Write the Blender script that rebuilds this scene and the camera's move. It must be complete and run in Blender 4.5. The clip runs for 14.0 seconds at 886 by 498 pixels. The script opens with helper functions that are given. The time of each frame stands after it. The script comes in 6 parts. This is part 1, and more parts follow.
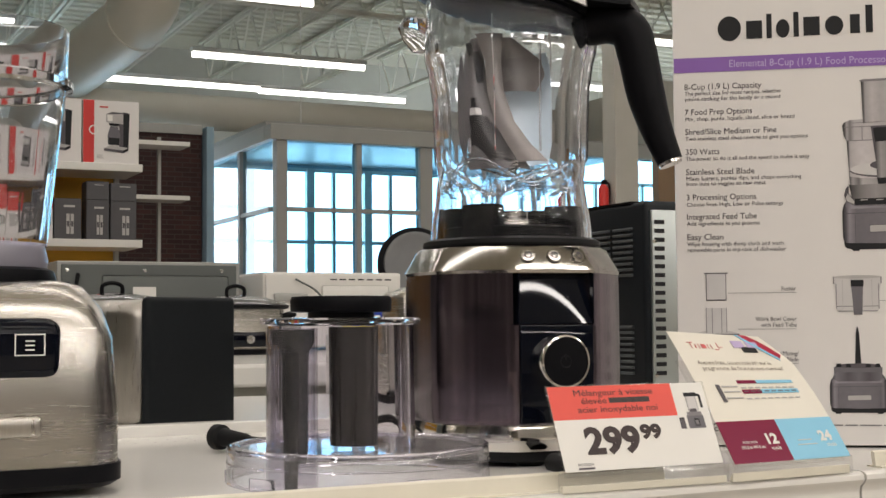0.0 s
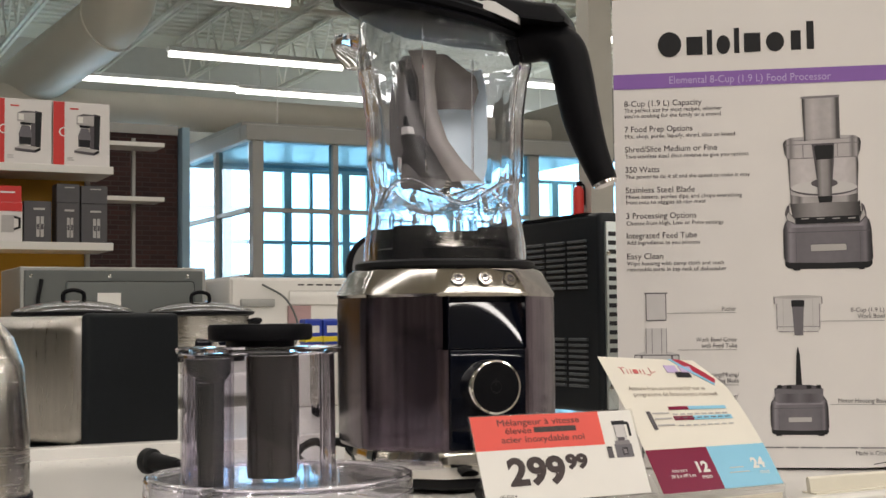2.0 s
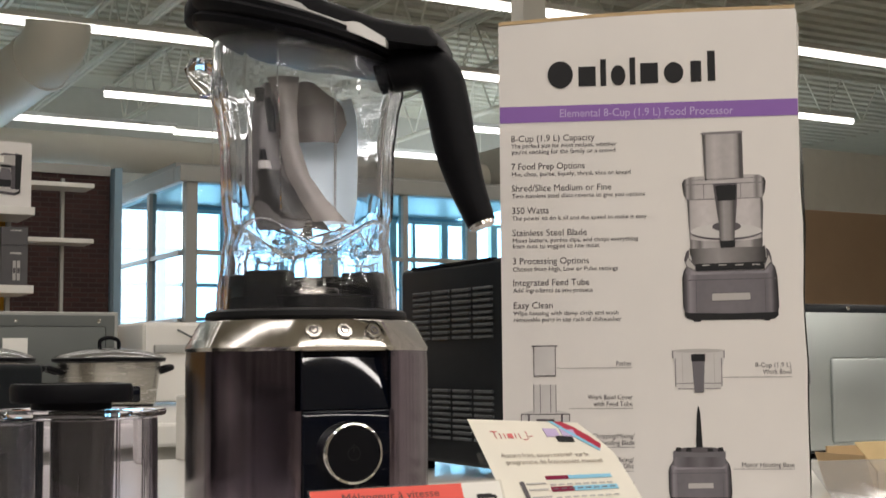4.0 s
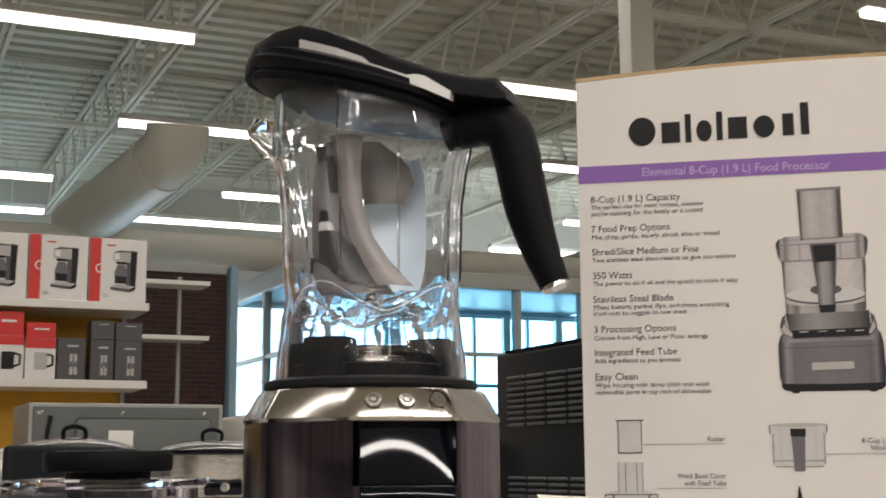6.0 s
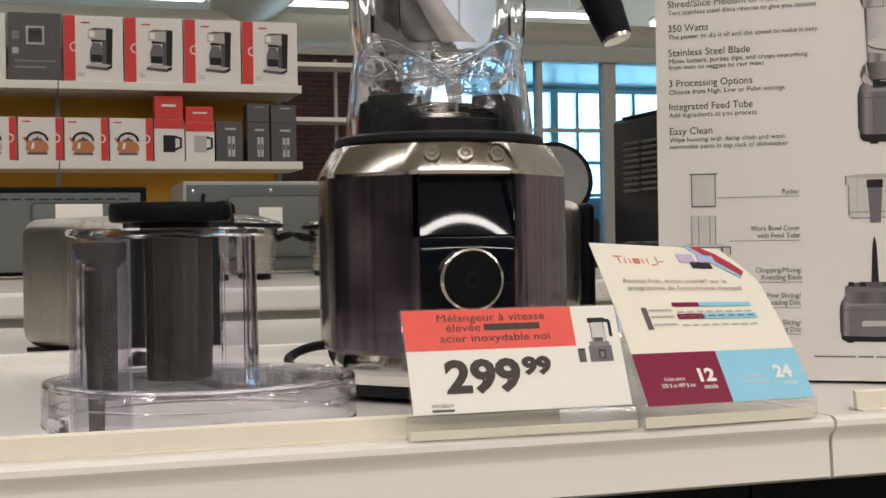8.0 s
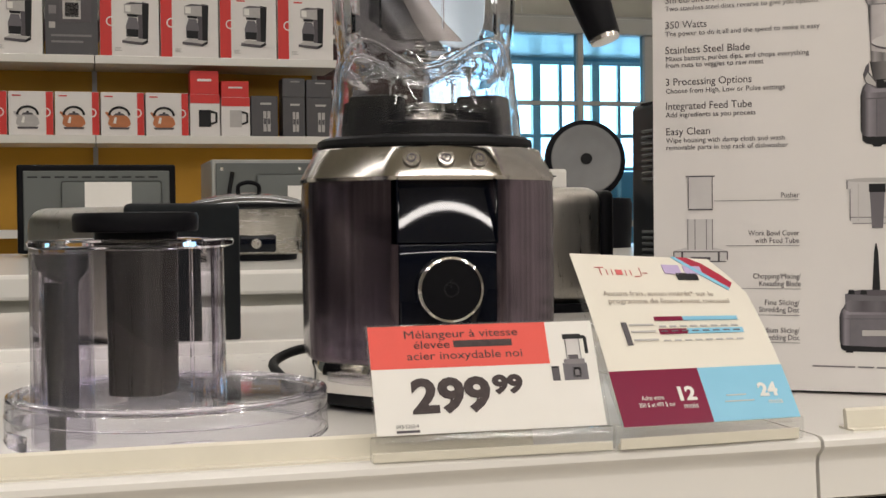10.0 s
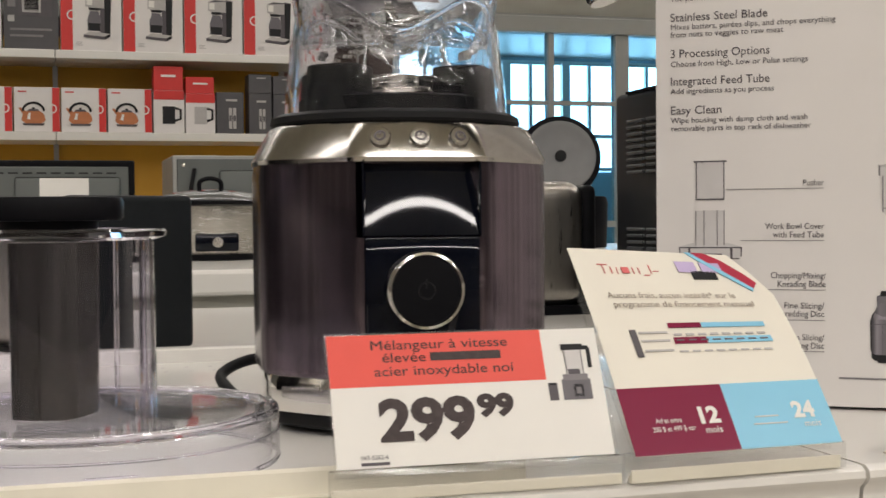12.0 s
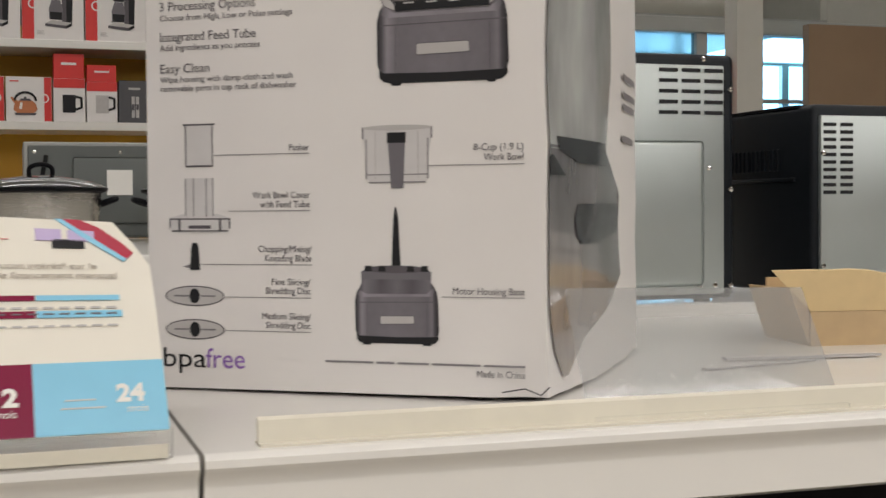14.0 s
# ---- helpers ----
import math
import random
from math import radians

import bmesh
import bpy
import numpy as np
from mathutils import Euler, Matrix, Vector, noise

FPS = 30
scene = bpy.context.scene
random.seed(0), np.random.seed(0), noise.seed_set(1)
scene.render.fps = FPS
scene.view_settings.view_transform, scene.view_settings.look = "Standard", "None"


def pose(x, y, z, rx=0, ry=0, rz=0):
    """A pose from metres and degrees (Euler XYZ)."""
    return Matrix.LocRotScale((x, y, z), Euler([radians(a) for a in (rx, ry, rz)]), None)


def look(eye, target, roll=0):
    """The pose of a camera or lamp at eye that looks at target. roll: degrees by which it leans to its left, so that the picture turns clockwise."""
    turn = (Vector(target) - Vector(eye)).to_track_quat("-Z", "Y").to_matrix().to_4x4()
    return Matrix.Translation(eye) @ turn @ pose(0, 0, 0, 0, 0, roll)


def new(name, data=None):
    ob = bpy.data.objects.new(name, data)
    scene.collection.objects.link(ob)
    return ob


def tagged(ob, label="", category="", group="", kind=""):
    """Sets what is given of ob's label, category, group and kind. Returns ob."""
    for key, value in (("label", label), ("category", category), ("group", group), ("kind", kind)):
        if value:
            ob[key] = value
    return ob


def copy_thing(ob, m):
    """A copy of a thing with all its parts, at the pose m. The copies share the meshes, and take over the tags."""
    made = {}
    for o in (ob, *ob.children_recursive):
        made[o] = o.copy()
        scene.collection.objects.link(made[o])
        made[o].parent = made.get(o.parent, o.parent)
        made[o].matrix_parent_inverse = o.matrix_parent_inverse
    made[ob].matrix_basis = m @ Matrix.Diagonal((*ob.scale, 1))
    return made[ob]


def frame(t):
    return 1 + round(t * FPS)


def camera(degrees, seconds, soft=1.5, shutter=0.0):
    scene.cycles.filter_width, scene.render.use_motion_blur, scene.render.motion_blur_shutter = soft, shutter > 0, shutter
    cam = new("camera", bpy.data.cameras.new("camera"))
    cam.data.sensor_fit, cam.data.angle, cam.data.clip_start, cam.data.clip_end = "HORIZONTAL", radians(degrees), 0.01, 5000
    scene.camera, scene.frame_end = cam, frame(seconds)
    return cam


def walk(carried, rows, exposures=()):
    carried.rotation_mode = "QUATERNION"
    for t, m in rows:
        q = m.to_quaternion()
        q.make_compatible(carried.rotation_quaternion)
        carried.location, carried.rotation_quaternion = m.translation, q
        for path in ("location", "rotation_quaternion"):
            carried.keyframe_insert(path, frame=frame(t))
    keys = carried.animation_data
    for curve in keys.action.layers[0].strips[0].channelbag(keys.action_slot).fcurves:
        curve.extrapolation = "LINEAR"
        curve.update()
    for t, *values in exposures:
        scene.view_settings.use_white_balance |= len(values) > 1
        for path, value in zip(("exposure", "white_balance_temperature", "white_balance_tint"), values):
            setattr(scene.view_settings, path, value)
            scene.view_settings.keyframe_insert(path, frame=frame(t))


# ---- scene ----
cam = camera(37.1, 14.0, shutter=0.4)
PATH = [
    (0, (-0.003, -1.261, 0.119), (-0.347, 0.706, 0.228), -0.5),
    (0.5, (-0.001, -1.25, 0.12), (-0.343, 0.717, 0.23), -0.6),
    (1, (0.009, -1.259, 0.125), (-0.326, 0.71, 0.234), -0.5),
    (1.5, (0.025, -1.248, 0.123), (-0.302, 0.722, 0.233), -0.6),
    (2, (0.035, -1.234, 0.139), (-0.281, 0.738, 0.246), -0.6),
    (2.5, (0.026, -1.192, 0.143), (-0.269, 0.783, 0.25), -0.6),
    (3, (0.027, -1.151, 0.145), (-0.24, 0.827, 0.256), -0.6),
    (3.5, (0.052, -1.123, 0.142), (-0.185, 0.859, 0.266), -0.5),
    (3.6, (0.059, -1.113, 0.145), (-0.173, 0.87, 0.275), -0.6),
    (3.7, (0.068, -1.115, 0.148), (-0.16, 0.867, 0.287), -0.5),
    (5.8, (0.101, -1.061, 0.133), (-0.261, 0.878, 0.461), -0.6),
    (6, (0.104, -1.047, 0.129), (-0.295, 0.886, 0.45), -0.4),
    (6.5, (0.119, -1.042, 0.12), (-0.37, 0.882, 0.364), -0.6),
    (7, (0.144, -1.038, 0.114), (-0.419, 0.877, 0.231), -0.7),
    (7.5, (0.165, -1.04, 0.109), (-0.444, 0.864, 0.146), -0.7),
    (7.7, (0.169, -1.04, 0.108), (-0.456, 0.86, 0.124), -0.8),
    (9.8, (0.214, -1.009, 0.136), (-0.496, 0.86, 0.088), -0.6),
    (10, (0.207, -1.001, 0.133), (-0.502, 0.869, 0.084), -0.6),
    (10.5, (0.211, -0.981, 0.131), (-0.497, 0.89, 0.085), -0.6),
    (11, (0.203, -0.963, 0.124), (-0.504, 0.907, 0.075), -0.6),
    (11.5, (0.182, -0.929, 0.126), (-0.515, 0.945, 0.079), -0.5),
    (12, (0.159, -0.882, 0.126), (-0.506, 1.004, 0.078), -0.5),
    (12.5, (0.223, -0.841, 0.118), (-0.406, 1.057, 0.07), -0.5),
    (13, (0.311, -0.809, 0.122), (-0.305, 1.093, 0.063), -0.4),
    (13.5, (0.386, -0.771, 0.106), (-0.236, 1.129, 0.052), -0.5),
    (14, (0.423, -0.714, 0.108), (-0.197, 1.186, 0.051), -0.4),
]
walk(cam, [(t, look(eye, target, roll)) for t, eye, target, roll in PATH],
     exposures=[(0, -0.05, 6480, 12), (5, -0.03, 6480, 12), (6, 0.05, 6500, 12), (6.5, 0.06, 6500, 12), (7.1, -0.02, 6480, 12), (11.5, -0.02, 6440, 12), (13, -0.05, 6330, 12), (14, -0.12, 6240, 12)])

# ---- light ----
world = bpy.data.worlds.new("sky_world")
scene.world = world
world.use_nodes = True
wn = world.node_tree
sky = wn.nodes.new("ShaderNodeTexSky")
sky.sky_type = "NISHITA"
sky.sun_disc = False
sky.sun_elevation, sky.sun_rotation = radians(40), radians(200)
wn.nodes["Background"].inputs[1].default_value = 0.1
wn.links.new(sky.outputs[0], wn.nodes["Background"].inputs[0])

STORE = Matrix.Translation((0.138, -0.19, 0)) @ Matrix.Rotation(radians(36), 4, "Z")


def S(u, v, z, rz=0.0):
    """A pose in the store's own axes: u along the counter, v away across it."""
    return STORE @ pose(u, v, z, 0, 0, rz)


def lamp_row(u, v, length, watts):
    data = bpy.data.lights.new("tube_row_light", "AREA")
    data.shape, data.size, data.size_y = "RECTANGLE", length, 0.12
    data.energy, data.color = watts, (1.0, 0.95, 0.88)
    ob = new("tube_row_light", data)
    ob.matrix_world = S(u, v, 3.55)
    return ob


for row_u, row_v, row_len, row_watts in ((1.0, -11.0, 16, 330), (1.0, -8.0, 16, 330), (1.0, -5.2, 16, 300), (1.0, -2.2, 14, 150), (1.0, 0.8, 14, 85), (1.0, 3.9, 14, 110),
                                         (2.5, 7.0, 14, 100), (3.0, 9.9, 14, 26), (5.0, 15.8, 14, 4)):
    lamp_row(row_u, row_v, row_len, row_watts)

# ---- materials ----


def mat(name, color, rough=0.5, metal=0.0, vary=0.08, grain=40.0, bump=0.0, stretch=(1, 1, 1), coat=0.0, emit=None, spec=0.5):
    m = bpy.data.materials.new(name)
    m.use_nodes = True
    t = m.node_tree
    b = t.nodes["Principled BSDF"]
    b.inputs["Metallic"].default_value = metal
    b.inputs["Roughness"].default_value = rough
    b.inputs["Specular IOR Level"].default_value = spec
    b.inputs["Coat Weight"].default_value = coat
    b.inputs["Base Color"].default_value = (*color, 1)
    if emit:
        b.inputs["Emission Color"].default_value = (*emit[0], 1)
        b.inputs["Emission Strength"].default_value = emit[1]
    if vary > 0 or bump > 0:
        tc = t.nodes.new("ShaderNodeTexCoord")
        mp = t.nodes.new("ShaderNodeMapping")
        mp.inputs["Scale"].default_value = stretch
        t.links.new(tc.outputs["Object"], mp.inputs["Vector"])
        n1 = t.nodes.new("ShaderNodeTexNoise")
        n1.inputs["Scale"].default_value, n1.inputs["Detail"].default_value = grain, 4
        n2 = t.nodes.new("ShaderNodeTexNoise")
        n2.inputs["Scale"].default_value, n2.inputs["Detail"].default_value = grain * 0.13, 3
        t.links.new(mp.outputs[0], n1.inputs["Vector"])
        t.links.new(mp.outputs[0], n2.inputs["Vector"])
        add = t.nodes.new("ShaderNodeMath")
        add.operation = "ADD"
        t.links.new(n1.outputs["Fac"], add.inputs[0])
        t.links.new(n2.outputs["Fac"], add.inputs[1])
        ramp = t.nodes.new("ShaderNodeMapRange")
        ramp.inputs[1].default_value, ramp.inputs[2].default_value = 0.6, 1.4
        ramp.inputs[3].default_value, ramp.inputs[4].default_value = 1 - vary, 1 + vary
        t.links.new(add.outputs[0], ramp.inputs[0])
        mul = t.nodes.new("ShaderNodeVectorMath")
        mul.operation = "SCALE"
        mul.inputs[0].default_value = color
        t.links.new(ramp.outputs[0], mul.inputs["Scale"])
        t.links.new(mul.outputs[0], b.inputs["Base Color"])
        rr = t.nodes.new("ShaderNodeMapRange")
        rr.inputs[1].default_value, rr.inputs[2].default_value = 0.6, 1.4
        rr.inputs[3].default_value, rr.inputs[4].default_value = max(0.02, rough * 0.85), min(1, rough * 1.15)
        t.links.new(add.outputs[0], rr.inputs[0])
        if bump > 0:
            t.links.new(rr.outputs[0], b.inputs["Roughness"])
        if bump > 0:
            bp = t.nodes.new("ShaderNodeBump")
            bp.inputs["Strength"].default_value, bp.inputs["Distance"].default_value = bump, 0.002
            t.links.new(n1.outputs["Fac"], bp.inputs["Height"])
            t.links.new(bp.outputs[0], b.inputs["Normal"])
    return m


def brick_mat():
    m = bpy.data.materials.new("brick")
    m.use_nodes = True
    t = m.node_tree
    tc = t.nodes.new("ShaderNodeTexCoord")
    br = t.nodes.new("ShaderNodeTexBrick")
    br.inputs["Color1"].default_value = (0.06, 0.024, 0.022, 1)
    br.inputs["Color2"].default_value = (0.035, 0.016, 0.016, 1)
    br.inputs["Mortar"].default_value = (0.062, 0.045, 0.042, 1)
    br.inputs["Scale"].default_value = 1.0
    br.inputs["Mortar Size"].default_value = 0.005
    br.inputs["Brick Width"].default_value, br.inputs["Row Height"].default_value = 0.15, 0.046
    sp = t.nodes.new("ShaderNodeSeparateXYZ")
    cb = t.nodes.new("ShaderNodeCombineXYZ")
    t.links.new(tc.outputs["Object"], sp.inputs[0])
    t.links.new(sp.outputs[0], cb.inputs[0])
    t.links.new(sp.outputs[2], cb.inputs[1])
    t.links.new(cb.outputs[0], br.inputs["Vector"])
    t.links.new(br.outputs[0], t.nodes["Principled BSDF"].inputs["Base Color"])
    t.nodes["Principled BSDF"].inputs["Roughness"].default_value = 0.85
    bp = t.nodes.new("ShaderNodeBump")
    bp.inputs["Distance"].default_value = 0.01
    bp.invert = True
    t.links.new(br.outputs["Fac"], bp.inputs["Height"])
    t.links.new(bp.outputs[0], t.nodes["Principled BSDF"].inputs["Normal"])
    return m


WHITE = mat("white_enamel", (0.76, 0.74, 0.70), 0.24, vary=0.012, grain=9, coat=0.2)
WHITE_WALL = mat("painted_wall", (0.50, 0.485, 0.435), 0.7, vary=0.05, grain=8)
CREAM = mat("cream_plastic", (0.72, 0.68, 0.57), 0.35, vary=0.05, grain=60)
CARTON = mat("white_carton", (0.76, 0.73, 0.71), 0.42, vary=0.02, grain=30, bump=0.02)
KRAFT = mat("kraft_cardboard", (0.50, 0.36, 0.20), 0.8, vary=0.1, grain=60, bump=0.1)
BLACK = mat("black_plastic", (0.006, 0.006, 0.0075), 0.42, vary=0.15, grain=200, bump=0.05, spec=0.08)
RUBBER = mat("black_rubber", (0.008, 0.008, 0.009), 0.6, vary=0.1, grain=120, spec=0.2)
GLOSS = mat("gloss_black", (0.003, 0.004, 0.008), 0.025, vary=0.0, spec=0.22)
STEEL = mat("brushed_steel", (0.53, 0.505, 0.465), 0.26, 1.0, vary=0.10, grain=60, stretch=(1, 1, 14), bump=0.03)
STEEL_V = mat("upright_brushed_steel", (0.44, 0.415, 0.38), 0.3, 1.0, vary=0.10, grain=60, stretch=(14, 14, 1), bump=0.03)
POLISH = mat("polished_steel", (0.40, 0.38, 0.35), 0.15, 1.0, vary=0.08, grain=40, stretch=(6, 6, 0.3), bump=0.01)
CHROME = mat("polished_chrome", (0.78, 0.76, 0.73), 0.08, 1.0, vary=0.03, grain=20)
DARK_STEEL = mat("dark_plum_steel", (0.125, 0.100, 0.120), 0.20, 0.92, vary=0.6, grain=48, stretch=(5, 5, 0.03), bump=0.02)
GALV = mat("galvanised_sheet", (0.45, 0.485, 0.475), 0.38, 0.75, vary=0.06, grain=14, bump=0.02)
GREY = mat("grey_panel", (0.115, 0.125, 0.12), 0.5, 0.2, vary=0.06, grain=12)
LIGHT_GREY = mat("light_grey_metal", (0.36, 0.36, 0.34), 0.4, 0.3, vary=0.05, grain=12)
YELLOW = mat("ochre_back_panel", (0.55, 0.29, 0.02), 0.6, vary=0.07, grain=6)
RED = mat("red_print", (0.62, 0.025, 0.02), 0.4, vary=0.04, grain=40)
TAG_RED = mat("tag_red_print", (0.78, 0.085, 0.06), 0.45, vary=0.04, grain=60)
PAPER = mat("white_paper", (0.80, 0.78, 0.74), 0.55, vary=0.02, grain=50)
CREAM_PAPER = mat("cream_paper", (0.78, 0.74, 0.65), 0.5, vary=0.02, grain=50)
INK = mat("black_ink", (0.02, 0.02, 0.022), 0.5, vary=0.0, spec=0.2)
GREY_INK = mat("grey_ink", (0.11, 0.10, 0.11), 0.5, vary=0.1, grain=80, spec=0.2)
PALE_INK = mat("pale_grey_ink", (0.48, 0.46, 0.45), 0.45, vary=0.08, grain=60, spec=0.2)
MID_INK = mat("mid_grey_ink", (0.23, 0.215, 0.225), 0.45, vary=0.12, grain=50, stretch=(1, 1, 0.3), spec=0.2)
LIGHT_INK = mat("light_grey_ink", (0.60, 0.58, 0.575), 0.42, vary=0.06, grain=60, spec=0.3)
BLUE_WALL = mat("blue_grey_wall", (0.30, 0.44, 0.54), 0.6, vary=0.08, grain=3)
# For the wall out of view: dark so that gloss panels mirror less.
DARK_WALL = mat("dark_unseen_wall", (0.20, 0.18, 0.16), 0.7, vary=0.5, grain=4)
STEEL_INK = mat("steel_grey_ink", (0.165, 0.155, 0.17), 0.42, vary=0.12, grain=30, stretch=(1, 1, 0.4), spec=0.2)
PURPLE = mat("purple_print", (0.27, 0.14, 0.44), 0.4, vary=0.03, grain=40, spec=0.2)
LILAC = mat("lilac_print", (0.52, 0.42, 0.66), 0.4, vary=0.0)
MAROON = mat("maroon_print", (0.21, 0.012, 0.05), 0.35, vary=0.03, grain=40, spec=0.2)
SKYBLUE = mat("sky_blue_print", (0.24, 0.56, 0.76), 0.35, vary=0.03, grain=40)
COPPER = mat("copper_print", (0.50, 0.17, 0.06), 0.4, vary=0.1, grain=60)
CHARCOAL = mat("charcoal_carton", (0.075, 0.072, 0.078), 0.45, vary=0.08, grain=30)
BRICK = brick_mat()
CEIL = mat("painted_roof_deck", (0.66, 0.64, 0.55), 0.8, vary=0.08, grain=3)
TRUSS = mat("painted_truss_steel", (0.78, 0.76, 0.68), 0.6, vary=0.08, grain=10)
DUCT = mat("white_duct", (0.72, 0.69, 0.61), 0.5, vary=0.05, grain=3)
FLOOR = mat("vinyl_floor", (0.42, 0.38, 0.32), 0.35, vary=0.08, grain=4)
# White mullions, their colour raised to stand in for daylight glare.
MULLION = mat("glare_lit_mullion_paint", (0.84, 0.86, 0.86), 0.4, vary=0.03, grain=8)
# Vestibule frames, their colour lowered because they stand against the light.
FRAME_BACKLIT = mat("backlit_frame_paint", (0.40, 0.40, 0.375), 0.5, vary=0.04, grain=8)
TUBE = mat("lit_tube", (0.9, 0.9, 0.9), 0.5, vary=0.0, emit=((1.0, 0.96, 0.88), 3.6))
DAYLIGHT = mat("bright_sky_backdrop", (0.8, 0.85, 0.9), 1.0, vary=0.0, emit=((0.78, 0.92, 1.0), 5.0))
BLUE_TIN = mat("blue_tin_print", (0.02, 0.05, 0.35), 0.35, vary=0.05)
YELLOW_PRINT = mat("yellow_print", (0.75, 0.60, 0.03), 0.4, vary=0.03)


def clear_mat(name, tint, rough=0.02, ior=1.46, haze=0.0):
    m = bpy.data.materials.new(name)
    m.use_nodes = True
    b = m.node_tree.nodes["Principled BSDF"]
    b.inputs["Base Color"].default_value = (*tint, 1)
    b.inputs["Roughness"].default_value = rough
    b.inputs["Transmission Weight"].default_value = 1.0
    b.inputs["IOR"].default_value = ior
    if haze > 0:
        t = m.node_tree
        df = t.nodes.new("ShaderNodeBsdfDiffuse")
        df.inputs[0].default_value = (0.75, 0.80, 0.86, 1)
        mx = t.nodes.new("ShaderNodeMixShader")
        mx.inputs[0].default_value = haze
        t.links.new(b.outputs[0], mx.inputs[1])
        t.links.new(df.outputs[0], mx.inputs[2])
        t.links.new(mx.outputs[0], t.nodes["Material Output"].inputs[0])
    return m


def film_mat(name, tint, gloss=0.06, haze=0.0):
    """Thin clear sheet: lets light straight through, with a gloss that follows Fresnel."""
    m = bpy.data.materials.new(name)
    m.use_nodes = True
    t = m.node_tree
    t.nodes.remove(t.nodes["Principled BSDF"])
    tr = t.nodes.new("ShaderNodeBsdfTransparent")
    tr.inputs[0].default_value = (*tint, 1)
    gl = t.nodes.new("ShaderNodeBsdfGlossy")
    gl.inputs["Roughness"].default_value = 0.05
    lw = t.nodes.new("ShaderNodeLayerWeight")
    lw.inputs[0].default_value = 0.5
    pw = t.nodes.new("ShaderNodeMath")
    pw.operation = "POWER"
    pw.inputs[1].default_value = 4.0
    t.links.new(lw.outputs["Facing"], pw.inputs[0])
    fr = t.nodes.new("ShaderNodeMapRange")
    fr.inputs[3].default_value, fr.inputs[4].default_value = 0.03, 0.85
    t.links.new(pw.outputs[0], fr.inputs[0])
    mx = t.nodes.new("ShaderNodeMixShader")
    t.links.new(fr.outputs[0], mx.inputs[0])
    t.links.new(tr.outputs[0], mx.inputs[1])
    t.links.new(gl.outputs[0], mx.inputs[2])
    last = mx
    if haze > 0:
        df = t.nodes.new("ShaderNodeBsdfDiffuse")
        df.inputs[0].default_value = (0.8, 0.8, 0.8, 1)
        m2 = t.nodes.new("ShaderNodeMixShader")
        m2.inputs[0].default_value = haze
        t.links.new(mx.outputs[0], m2.inputs[1])
        t.links.new(df.outputs[0], m2.inputs[2])
        last = m2
    t.links.new(last.outputs[0], t.nodes["Material Output"].inputs[0])
    return m


CLEAR = clear_mat("clear_plastic", (0.94, 0.94, 0.965), haze=0.004)
LILAC_CLEAR = clear_mat("lilac_clear_plastic", (0.94, 0.925, 0.98), ior=1.36)
WINDOW_GLASS = film_mat("window_glass", (0.58, 0.82, 0.93))
HOLDER = film_mat("hazy_acrylic", (0.82, 0.82, 0.82), haze=0.13)
SLEEVE = film_mat("clear_sleeve", (0.985, 0.985, 0.98), haze=0.04)

# ---- builders ----


def thing(name, label, category, m=None, group="", kind=""):
    ob = new(name)
    ob.empty_display_size = 0.02
    if m is not None:
        ob.matrix_world = m
    return tagged(ob, label, category, group, kind)


def part(name, bm, material, parent=None, label="", m=None, smooth=True, shadow=True):
    me = bpy.data.meshes.new(name)
    bm.normal_update()
    bm.to_mesh(me)
    bm.free()
    if smooth:
        me.shade_smooth()
        me.set_sharp_from_angle(angle=radians(38))
    me.materials.append(material)
    ob = new(name, me)
    if parent is not None:
        ob.parent = parent
    if m is not None:
        ob.matrix_local = m
    if label:
        ob["label"] = label
    ob.visible_shadow = shadow
    return ob


def setting(name, bm, material, label, category, m=None, smooth=False):
    ob = part(name, bm, material, None, "", m, smooth)
    return tagged(ob, label, category, kind="structure")


def box(bm, x0, x1, y0, y1, z0, z1, bevel=0.0, seg=2):
    made = bmesh.ops.create_cube(bm, size=1)["verts"]
    for v in made:
        v.co = Vector(((x0 + x1) / 2 + v.co.x * (x1 - x0), (y0 + y1) / 2 + v.co.y * (y1 - y0), (z0 + z1) / 2 + v.co.z * (z1 - z0)))
    if bevel > 0:
        edges = list({e for v in made for e in v.link_edges})
        bmesh.ops.bevel(bm, geom=edges, offset=bevel, segments=seg, affect="EDGES", profile=0.5)
    return bm


def cube(x0, x1, y0, y1, z0, z1, bevel=0.0, seg=2):
    return box(bmesh.new(), x0, x1, y0, y1, z0, z1, bevel, seg)


def loft(sections, cap0=True, cap1=True, closed=True):
    """Skin of rings of equal length."""
    bm = bmesh.new()
    rings = [[bm.verts.new(p) for p in s] for s in sections]
    n = len(rings[0])
    for a, b in zip(rings, rings[1:]):
        for i in range(n if closed else n - 1):
            j = (i + 1) % n
            bm.faces.new((a[i], a[j], b[j], b[i]))
    if cap0:
        bm.faces.new(list(reversed(rings[0])))
    if cap1:
        bm.faces.new(rings[-1])
    bmesh.ops.recalc_face_normals(bm, faces=bm.faces)
    return bm


